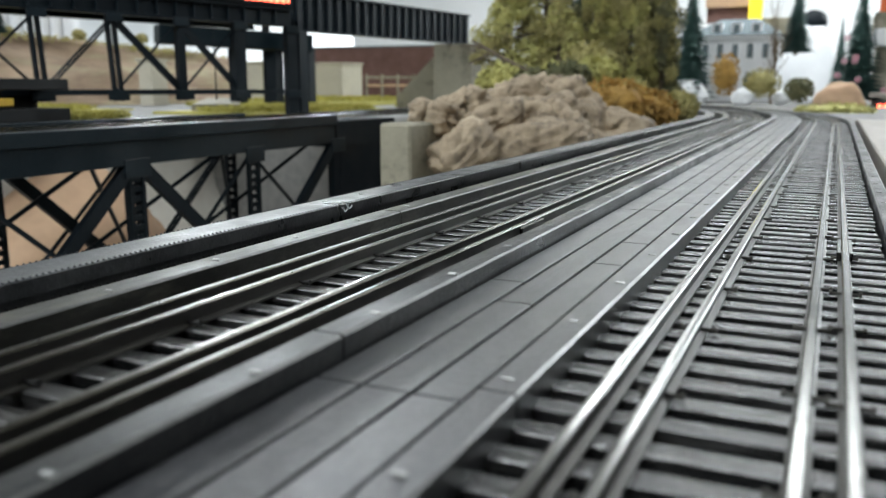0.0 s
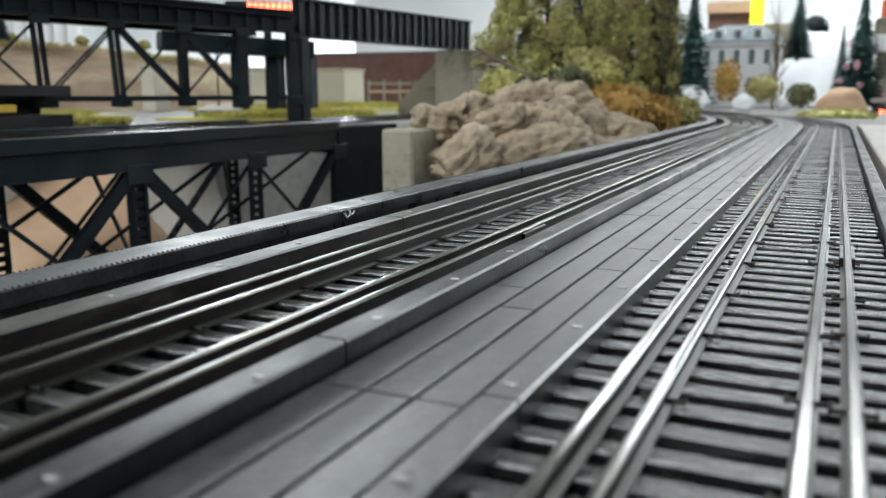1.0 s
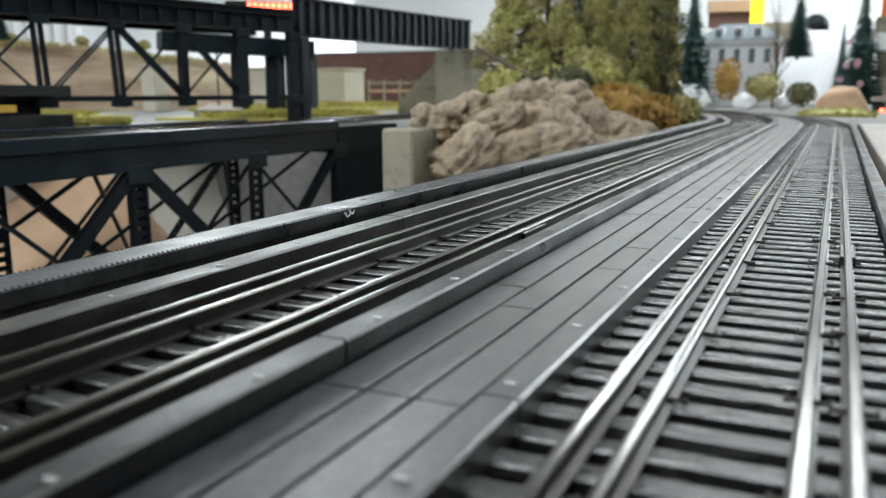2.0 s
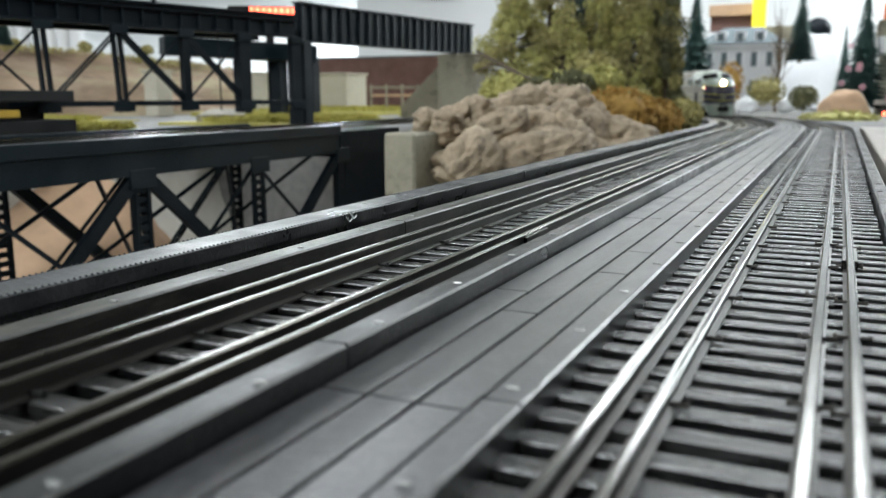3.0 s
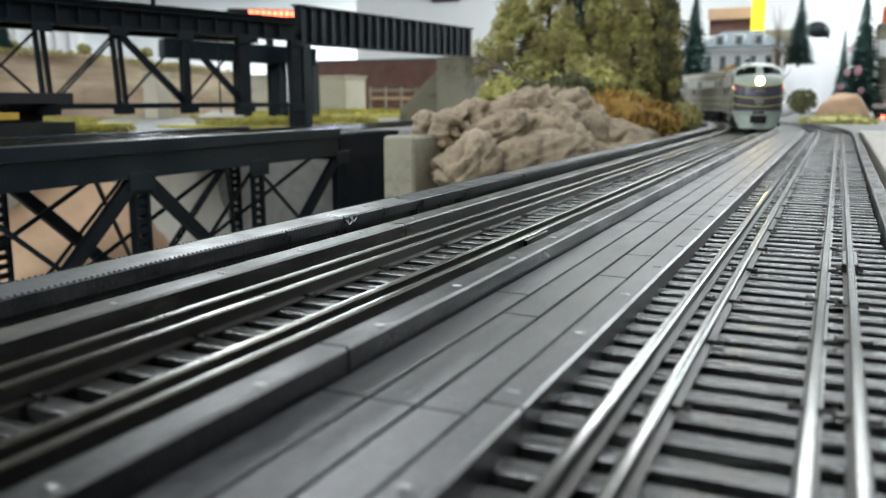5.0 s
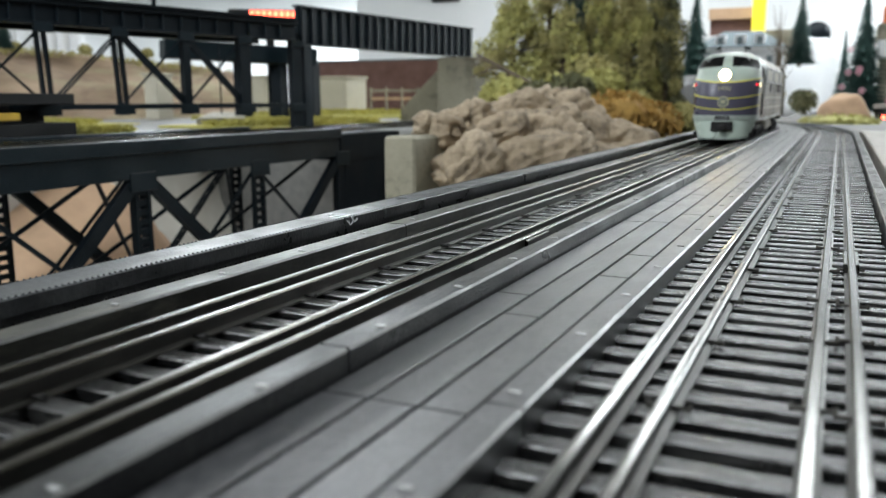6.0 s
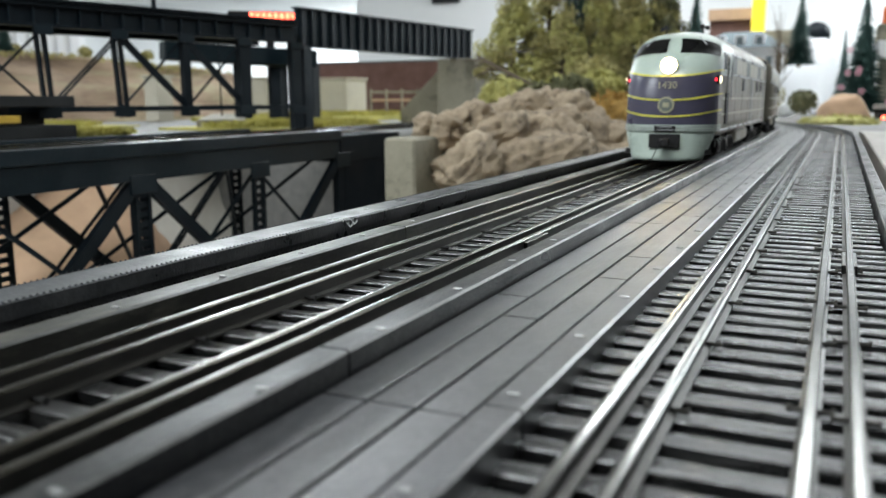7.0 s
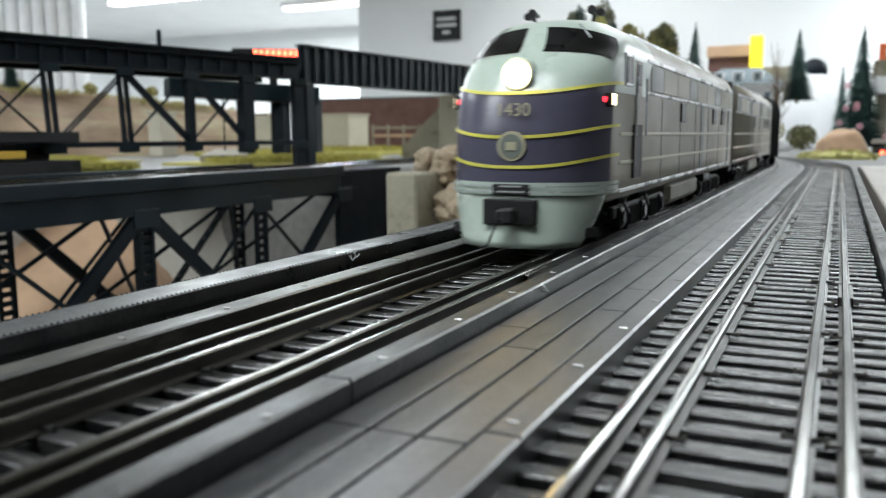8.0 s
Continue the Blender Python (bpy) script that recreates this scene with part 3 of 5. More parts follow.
        part("air_tank", bm, "loco_black", root)
    bm = bmesh.new()
    box(bm, 0, LOCO_L + 0.0085, 0.050, 0.0610, 0.017, 0.070, bevel=0.001)
    part("diaphragm", bm, "loco_black", root)
    wheels = truck(root, 0.098, (-0.042, 0.0, 0.042)) + truck(root, 0.312, (-0.042, 0.0, 0.042))
    return wheels


def lead_unit():
    root = thing("diesel_locomotive", "grey and purple streamlined model diesel locomotive, yellow stripes, lit headlamp", "locomotive", "train")
    wheels = body_common(root, True)
    us = steps(-0.5, 0.5, 48)
    # grey-green nose above the purple, and the cab roof
    bm = bmesh.new()
    patch(bm, [side_u(0.088, 0.07) * -1] + us + [side_u(0.088, 0.07)], steps(0.0605, 0.074, 6) + [0.074 + (ROOF - 0.0742) * math.sin(math.pi / 2 * k / 10) for k in range(1, 11)], 0.0003)
    part("cab", bm, "loco_grey", root, "pale grey-green cab and nose top", smooth=True)
    bm = bmesh.new()
    patch(bm, steps(-0.425, 0.425, 44), steps(0.0268, 0.0640, 16), 0.0009, dip=0.0035)
    part("nose_band", bm, "loco_purple", root, "dark purple painted nose band", smooth=True)
    for z in (0.0640, 0.0480, 0.0370):
        bm = bmesh.new()
        patch(bm, us, (z - 0.0006, z + 0.0006), 0.0013, dip=0.0042)
        part("stripe", bm, "loco_yellow", root, "thin yellow stripe")
    # silver sill and pilot
    bm = bmesh.new()
    patch(bm, us, steps(0.0225, 0.0272, 3), 0.0012)
    part("sill", bm, "loco_grey", root, smooth=True)
    for z in (0.0238, 0.0258):
        bm = bmesh.new()
        patch(bm, us, (z - 0.0003, z + 0.0003), 0.0018)
        part("sill_strip", bm, "loco_silver", root)
    bm = bmesh.new()
    rows = []
    for z in steps(0.0032, 0.0228, 8):
        sh = 1 - 0.12 * (1 - (z - 0.0032) / 0.0196) ** 1.5
        row = []
        wrap = 0.33 + 0.08 * ((z - 0.0032) / 0.0196) ** 0.8
        for u in steps(-wrap, wrap, 40):
            p = skin(u, z, 0.0004)
            row.append(bm.verts.new((p.x * sh, p.y, z)))
        rows.append(row)
    for a, b in zip(rows, rows[1:]):
        for i in range(len(a) - 1):
            bm.faces.new((a[i], a[i + 1], b[i + 1], b[i]))
    pil = part("pilot", bm, "loco_grey", root, "pale grey-green front pilot", smooth=True)
    sol = pil.modifiers.new("thick", "SOLIDIFY")
    sol.thickness = 0.0012
    for s in (-1, 1):
        bm = bmesh.new()
        box(bm, s * 0.0262, 0.0135, 0.0085, 0.005, 0.004, 0.0035, Matrix.Rotation(s * 0.6, 4, "Z"))
        part("step_hole", bm, "loco_black", root)
    # coupler pocket
    bm = bmesh.new()
    box(bm, 0, 0.001, 0.0245, 0.0145, 0.005, 0.0042, bevel=0.0004)
    part("coupler_door", bm, "loco_black", root)
    bm = bmesh.new()
    box(bm, 0, -0.0002, 0.0163, 0.0205, 0.006, 0.0095, bevel=0.0004)
    part("coupler_pocket", bm, "loco_black", root)
    bm = bmesh.new()
    box(bm, 0.0, -0.004, 0.0155, 0.006, 0.011, 0.005, bevel=0.001)
    box(bm, 0.0025, -0.009, 0.0155, 0.005, 0.005, 0.006, bevel=0.001)
    rod(bm, (-0.003, -0.0065, 0.0135), (-0.0065, -0.008, 0.004), 0.0004, n=6)
    rod(bm, (-0.0065, -0.008, 0.004), (-0.010, -0.006, 0.0035), 0.0004, n=6)
    part("coupler", bm, "loco_black", root)
    # headlamp
    y = skin(0, 0.0668).y
    bm = bmesh.new()
    rod(bm, (0, y - 0.004, 0.0668), (0, y + 0.012, 0.0668), 0.0060, n=28)
    h = part("headlamp", bm, "loco_grey", root)
    bm = bmesh.new()
    bmesh.ops.create_uvsphere(bm, u_segments=20, v_segments=10, radius=0.0051, matrix=Matrix.Translation((0, y - 0.004, 0.0668)) @ Matrix.Diagonal((1, 0.35, 1, 1)))
    part("lens", bm, "lamp_glow", h, "glowing warm white lens", smooth=True)
    # number and emblem
    cu = bpy.data.curves.new("road_number", "FONT")
    cu.body, cu.size, cu.align_x, cu.align_y, cu.extrude = "1430", 0.0068, "CENTER", "CENTER", 0.0001
    tmp = new("road_number", cu)
    dg = bpy.context.evaluated_depsgraph_get()
    me = bpy.data.meshes.new_from_object(tmp.evaluated_get(dg))
    bpy.data.objects.remove(tmp)
    me.materials.append(M["loco_cream"])
    ob = new("road_number", me)
    ob.parent = root
    ob.matrix_basis = pose(0, skin(0, 0.0535).y - 0.0021, 0.0535, 87, 0, 0)
    bm = bmesh.new()
    ye = skin(0, 0.0405).y
    rod(bm, (0, ye - 0.0015, 0.0405), (0, ye + 0.001, 0.0405), 0.0055, n=28)
    e = part("emblem", bm, "loco_cream", root, "round pale nose emblem")
    bm = bmesh.new()
    rod(bm, (0, ye - 0.0017, 0.0405), (0, ye, 0.0405), 0.0044, n=28)
    part("emblem_field", bm, "loco_grille", e)
    bm = bmesh.new()
    box(bm, 0, ye - 0.0016, 0.0405, 0.004, 0.0008, 0.003)
    part("emblem_mark", bm, "loco_cream", e)
    # windscreens
    for s in (-1, 1):
        bm = bmesh.new()
        cols = []
        for u in steps(0.035, 0.375, 14):
            drop, squeeze = 0.0050 * (u / 0.375) ** 2, 1 - 0.14 * (u / 0.375) ** 2
            cols.append([bm.verts.new(skin(s * u, 0.0760 - drop * 0.6 + 0.0102 * squeeze * f, 0.0008)) for f in steps(0, 1, 5)])
        for ca, cb in zip(cols, cols[1:]):
            for i in range(5):
                bm.faces.new((ca[i], cb[i], cb[i + 1], ca[i + 1]))
        w = part("windscreen", bm, "glass_dark", root, "dark curved windscreen", smooth=True)
        p, q = skin(s * 0.19, 0.0872, 0.0014), skin(s * 0.22, 0.0815, 0.0014)
        bm = bmesh.new()
        beam(bm, p, q, 0.0007, 0.0007)
        part("wiper", bm, "loco_silver", root)
        # class lights
        bm = bmesh.new()
        box(bm, s * 0.0298, 0.0225, 0.0575, 0.004, 0.006, 0.0055, bevel=0.0006)
        b = part("marker_box", bm, "loco_black", root)
        bm = bmesh.new()
        blob(bm, (s * 0.0290, 0.0193, 0.0575), 0.0013)
        part("red_lens", bm, "red_glow", b, "glowing red marker lens")
        bm = bmesh.new()
        box(bm, s * 0.0320, 0.0230, 0.0575, 0.0008, 0.0042, 0.0042, bevel=0.0003)
        part("number_lens", bm, "white_glow", b, "glowing white number box")
        # cab door and window
        bm = bmesh.new()
        box(bm, s * (HALF_W + 0.0002), 0.0485, 0.0700, 0.0012, 0.013, 0.0130, bevel=0.0003)
        f = part("cab_window", bm, "loco_silver", root)
        bm = bmesh.new()
        box(bm, s * (HALF_W + 0.0006), 0.0485, 0.0700, 0.0010, 0.0100, 0.0102)
        part("pane", bm, "glass_dark", f)
        bm = bmesh.new()
        box(bm, s * HALF_W, 0.0670, 0.052, 0.0012, 0.0115, 0.046, bevel=0.0003)
        d = part("cab_door", bm, "loco_side", root)
        bm = bmesh.new()
        box(bm, s * (HALF_W + 0.0004), 0.0670, 0.069, 0.0010, 0.0078, 0.0085)
        part("pane", bm, "glass_dark", d)
        bm = bmesh.new()
        box(bm, s * (HALF_W + 0.0003), 0.0660, 0.0375, 0.0012, 0.0150, 0.022)
        part("step_well", bm, "loco_black", root)
        for yy in (0.0575, 0.0765):
            bm = bmesh.new()
            rod(bm, (s * (HALF_W + 0.0018), yy, 0.044), (s * (HALF_W + 0.0018), yy, 0.068), 0.0004, n=6)
            part("grab_rail", bm, "loco_silver", root)
        # horns
        bm = bmesh.new()
        zr = 0.0925
        rod(bm, (s * 0.013, 0.062, zr - 0.002), (s * 0.013, 0.062, zr + 0.0032), 0.0007, n=6)
        rod(bm, (s * 0.013, 0.067, zr + 0.0032), (s * 0.013, 0.058, zr + 0.0034), 0.0007, 0.0019, n=12)
        rod(bm, (s * 0.016, 0.068, zr + 0.0024), (s * 0.016, 0.061, zr + 0.0026), 0.0006, 0.0017, n=12)
        part("horn", bm, "loco_black", root)
    return root, wheels


def booster_unit():
    root = thing("booster_unit", "grey streamlined model diesel booster unit without a cab", "locomotive", "train")
    return root, body_common(root, False)


def dark_car():
    root = thing("baggage_car", "dark painted model railway baggage car", "rail car", "train")
    bm = bmesh.new()
    zs = steps(0.016, 0.072, 3) + [0.072 + 0.02 * math.sin(math.pi / 2 * k / 6) for k in range(1, 7)]
    ring = [(0.0305 if z <= 0.072 else 0.0305 * math.sqrt(max(0, 1 - ((z - 0.072) / 0.0201) ** 2)), z) for z in zs]
    outline = [(-x, z) for x, z in ring] + [(x, z) for x, z in ring[::-1]]
    a = [bm.verts.new((x, 0.004, z)) for x, z in outline]
    b = [bm.verts.new((x, LOCO_L, z)) for x, z in outline]
    for i in range(len(a)):
        j = (i + 1) % len(a)
        bm.faces.new((a[i], a[j], b[j], b[i]))
    bm.faces.new(a)
    bm.faces.new(b[::-1])
    bmesh.ops.recalc_face_normals(bm, faces=bm.faces)
    part("body", bm, "loco_dark", root)
    bm = bmesh.new()
    box(bm, 0, 0.0, 0.046, 0.04, 0.010, 0.066, bevel=0.001)
    part("diaphragm", bm, "loco_black", root)
    return root, truck(root, 0.075, (-0.022, 0.022)) + truck(root, 0.335, (-0.022, 0.022))


TRACK_L, TRACK_R = -0.107, -0.01125
LAMP_Y = 0.008


def nose_at(t):
    """Distance of the leading nose along the line at t seconds."""
    s = 0.294 + 0.297 * (8 - t) if t > 6.2 else 0.8286 + 0.315 * (6.2 - t) - 0.095 * ease(0, 1.4, 4.15 - t)
    return s - LAMP_Y


def motions():
    for i, (car, wheels) in enumerate(TRAIN):
        lead = i * (LOCO_L + 0.015)
        rows = []
        for k in range(33):
            t = k * 0.25
            s = nose_at(t) + lead
            x0, y0, _ = line(TRACK_L, s + 0.098)
            x1, y1, _ = line(TRACK_L, s + 0.312)
            a = math.atan2(-(x1 - x0), y1 - y0)
            rows.append((t, Matrix.Translation((x0, y0, 0)) @ Matrix.Rotation(a, 4, "Z") @ Matrix.Translation((0, -0.098, 0))))
        walk(car, rows)
        if i == 2:
            continue
        for w, a in wheels:
            walk(w, [(k / 20, Matrix.Translation((0, a, 0.0098)) @ Matrix.Rotation((nose_at(0) - nose_at(k / 20)) / 0.0098, 4, "X")) for k in range(161)])


# ---- background bridges ----
def truss_bridge():
    """The deck truss beside ours."""
    root = thing("truss_bridge", "dark grey steel deck truss model railway bridge carrying a track", "bridge", "background bridges")
    X0, X1, y0, y1 = -0.6, -0.75, -0.2, 0.955
    for x in (X0, X1):
        bm = bmesh.new()
        box(bm, x - 0.004, (y0 + y1) / 2, -0.0005, 0.012, y1 - y0, 0.013, bevel=0.0008)
        part("deck_beam", bm, "truss", root)
        bm = bmesh.new()
        box(bm, x - 0.006, (y0 + y1) / 2, -0.019, 0.008, y1 - y0, 0.024, bevel=0.0008)
        part("top_chord", bm, "truss", root)
        bm = bmesh.new()
        box(bm, x - 0.006, (y0 + y1) / 2, -0.185, 0.008, y1 - y0, 0.014)
        part("bottom_chord", bm, "truss_dark", root)
    ys = [0.05, 0.233, 0.414, 0.594, 0.775, 0.955]
    front = [y + 0.008 for y in ys]
    rear = [y - 0.043 for y in ys]
    for x, ys in ((X0 - 0.006, front), (X1 + 0.006, rear)):
        for y in ys:
            bm = bmesh.new()
            for d in (-0.008, 0.008):
                beam(bm, (x, y + d, -0.03), (x, y + d, -0.19), 0.005, 0.004)
            z = -0.035
            while z > -0.185:
                box(bm, x, y, z, 0.002, 0.013, 0.0055)
                z -= 0.0095
            part("post", bm, "truss_dark", root)
            bm = bmesh.new()
            box(bm, x + 0.004, y, -0.034, 0.002, 0.034, 0.018, bevel=0.0005)
            part("gusset_plate", bm, "truss", root)
        for k in (1, 3, 5):
            for o in (-1, 1):
                if k + o < len(ys):
                    bm = bmesh.new()
                    p, q = Vector((x, ys[k] + o * 0.008, -0.033)), Vector((x, ys[k + o], -0.185))
                    if x > X1 + 0.01 or o > 0:
                        beam(bm, p, q, 0.007, 0.013)
                    else:
                        # laced bars on the far side
                        for d in (-0.0045, 0.0045):
                            beam(bm, p + Vector((0, d, 0)), q + Vector((0, d, 0)), 0.004, 0.0022)
                        for i in range(14):
                            a, b = p.lerp(q, i / 14), p.lerp(q, (i + 1) / 14)
                            g = 0.0045 if i % 2 else -0.0045
                            beam(bm, a + Vector((0, g, 0)), b + Vector((0, -g, 0)), 0.002, 0.0015)
                    part("diagonal", bm, "truss_dark", root)
                    bm = bmesh.new()
                    beam(bm, (x - 0.003, ys[k + o], -0.033), (x - 0.003, ys[k], -0.185), 0.002, 0.004)
                    part("counter_brace", bm, "truss_dark", root)
    for a, b in zip(ys, ys[1:]):
        for p, q in (((X0 - 0.01, a, -0.026), (X1 + 0.01, b, -0.18)), ((X1 + 0.01, a, -0.18), (X0 - 0.01, b, -0.026))):
            bm = bmesh.new()
            beam(bm, p, q, 0.003, 0.004)
            part("cross_brace", bm, "truss_dark", root)
    bm = bmesh.new()
    box(bm, (X0 + X1) / 2, (y0 + y1) / 2, -0.003, X0 - X1 - 0.01, y1 - y0, 0.006)
    part("deck", bm, "girder", root)
    for x in (-0.625, -0.6325, -0.652, -0.6585, -0.69, -0.6965, -0.717, -0.724):
        bm = bmesh.new()
        box(bm, x, 0.6, 0.002, 0.0022, 1.8, 0.004)
        part("rail", bm, "rail", root)
    bm = bmesh.new()
    box(bm, -0.677, 1.04, -0.02, 0.15, 0.165, 0.034)
    box(bm, -0.61, 1.04, -0.10, 0.012, 0.165, 0.17)
    part("end_span", bm, "truss_dark", root)
    return root


def upper_bridge():
    root = thing("high_truss_bridge", "dark steel deck truss of a high model railway bridge", "bridge", "background bridges")
    a0, b0 = Vector((-0.957, 0.795, 0)), Vector((-0.850, 1.212, 0))
    step = (b0 - a0) / 4
    d = step.normalized()
    back = Vector((-d.y, d.x, 0)) * 0.10
    turn = Matrix.Rotation(math.atan2(-d.x, d.y), 4, "Z")

    def at(k, z, off=Vector((0, 0, 0))):
        return a0 + step * k + off + Vector((0, 0, z))

    for off in (Vector((0, 0, 0)), back):
        near = off.length == 0
        for z, h, w in ((0.171, 0.008, 0.022), (0.157, 0.030, 0.010), (0.143, 0.004, 0.016)):
            bm = bmesh.new()
            beam(bm, at(-4.5, z, off), at(4.0, z, off), w, h, bevel=0.0006)
            part("top_chord", bm, "truss_dark", root)
        bm = bmesh.new()
        beam(bm, at(-4.5, 0.034, off), at(4.0, 0.034, off), 0.010, 0.007)
        part("bottom_chord", bm, "truss_dark", root)
        for k in range(-4, 5):
            if not near:
                continue
            bm = bmesh.new()
            foot = 0.022 if -4 < k < 4 else -0.016
            if k >= 2:
                c = at(k, (0.142 + foot) / 2, off)
                box(bm, c.x, c.y, c.z, 0.012, 0.021 if k > 2 else 0.012, 0.142 - foot, turn)
            else:
                for e in (-0.005, 0.005):
                    beam(bm, at(k, 0.142, off + d * (e - 0.003)), at(k, foot, off + d * (e + 0.003)), 0.008, 0.0042)
            part("post", bm, "truss_dark", root)
            for z, w, h in ((0.030, 0.032, 0.014), (0.137, 0.026, 0.012)):
                c = at(k, z, off + Vector((d.y, -d.x, 0)) * 0.007)
                bm = bmesh.new()
                box(bm, c.x, c.y, c.z, 0.003, w, h, turn, bevel=0.0006)
                part("gusset_plate", bm, "truss", root)
        if not near:
            continue
        # thick diagonals fall towards the tower, thin tie rods cross them
        for k in range(-4, 3):
            bars = [(k, 0.138, k + 1, 0.036, 0.010), (k, 0.036, k + 1, 0.138, 0.0022)] if k >= 1 else [(k, 0.036, k + 1, 0.138, 0.0022), (k + 0.06, 0.036, k + 1.06, 0.138, 0.0022)]
            if k == -1:
                bars = [(k, 0.036, k + 1, 0.138, 0.0024), (k, 0.138, k + 1, 0.036, 0.0024)]
            for ka, za, kb, zb, w in bars:
                bm = bmesh.new()
                beam(bm, at(ka, za), at(kb, zb), 0.004, w)
                part("diagonal", bm, "truss_dark", root)
        bm = bmesh.new()
        rod(bm, at(2.57, 0.14), at(2.57, 0.022), 0.0012, n=6)
        part("hanger_rod", bm, "truss_dark", root)
        # deck brackets under the walkway
        for k in range(24):
            c = at(-3.0 + k * 0.29, 0.158, Vector((d.y, -d.x, 0)) * 0.0065)
            bm = bmesh.new()
            box(bm, c.x, c.y, c.z, 0.004, 0.003, 0.024, turn)
            part("stiffener", bm, "truss", root)
    bm = bmesh.new()
    beam(bm, at(-4.5, 0.176, back / 2), at(3.98, 0.176, back / 2), 0.13, 0.003)
    part("deck", bm, "truss_dark", root)
    bm = bmesh.new()
    c = at(1.85, 0.1775, back / 2)
    rod(bm, c, c + Vector((0, 0, 0.030)), 0.0035, n=8)
    part("signal_post", bm, "truss_dark", root)

    root2 = thing("plate_girder_bridge", "dark grey plate girder model bridge span with vertical stiffeners", "bridge", "background bridges")
    p, q = Vector((-0.862, 1.236, 0.1705)), Vector((-0.786, 1.825, 0.1705))
    d = (q - p).normalized()
    nrm = Vector((d.y, -d.x, 0))
    turn = Matrix.Rotation(math.atan2(-d.x, d.y), 4, "Z")
    bm = bmesh.new()
    beam(bm, p, q, 0.006, 0.062)
    part("web", bm, "truss", root2)
    for z in (0.1385, 0.2025):
        bm = bmesh.new()
        beam(bm, (p.x, p.y, z), (q.x, q.y, z), 0.018, 0.003)
        part("flange", bm, "truss", root2)
    for k in range(22):
        c = p.lerp(q, (k + 0.3) / 22) + nrm * 0.0045
        bm = bmesh.new()
        box(bm, c.x, c.y, 0.1705, 0.006, 0.003, 0.060, turn)
        part("stiffener", bm, "truss_dark", root2)
    bm = bmesh.new()
    c = p + d * 0.012
    box(bm, c.x, c.y, (0.135 - 0.018) / 2, 0.03, 0.022, 0.155, turn, bevel=0.001)
    part("tower_leg", bm, "truss", root2)
    return root


def concrete_block(name, label, x0, x1, y0, y1, z0, z1, mat="concrete"):
    bm = bmesh.new()
    box(bm, (x0 + x1) / 2, (y0 + y1) / 2, (z0 + z1) / 2, x1 - x0, y1 - y0, z1 - z0, bevel=0.003)
    return tagged(part(name, bm, mat, None), label, "abutment")


def rock_slab(root, c, a, b, deep, tilt, seed):
    """A rounded, layered slab: half-length a, half-height b, half-depth deep, its beds rising by tilt degrees."""
    rng = random.Random(seed)
    off = Vector((rng.uniform(0, 50), rng.uniform(0, 50), rng.uniform(0, 50)))
    bm = bmesh.new()
    vs = bmesh.ops.create_icosphere(bm, subdivisions=5, radius=1)["verts"]
    for v in vs:
        p = v.co.copy()
        k = (abs(p.x) ** 3 + abs(p.y) ** 3 + abs(p.z) ** 3) ** (-1 / 3)
        p *= k
        q = Vector((p.x * a, p.y * deep, p.z * b))
        n = off + q * 16
        bed = q.z * 46 / max(b * 40, 0.6) + 0.9 * noise.noise(n * 0.8)
        saw = bed * 1.6 - math.floor(bed * 1.6)
        push = 0.008 * noise.noise(n) + 0.007 * noise.noise(n * 2.6) + 0.004 * noise.noise(n * 6) + 0.0018 * noise.noise(n * 14) + 0.0040 * (saw ** 0.6 - 0.6)
        crack = max(0.0, 0.10 - abs(noise.noise(off + Vector((q.x * 26, q.y * 14, q.z * 9)))))
        v.co = q + p.normalized() * (push - 0.09 * crack)
    bmesh.ops.transform(bm, matrix=Matrix.Translation(c) @ Matrix.Rotation(math.radians(25), 4, "Z") @ Matrix.Rotation(math.radians(-tilt), 4, "Y"), verts=bm.verts)
    return part("rock_slab", bm, "rock", root, smooth=True)


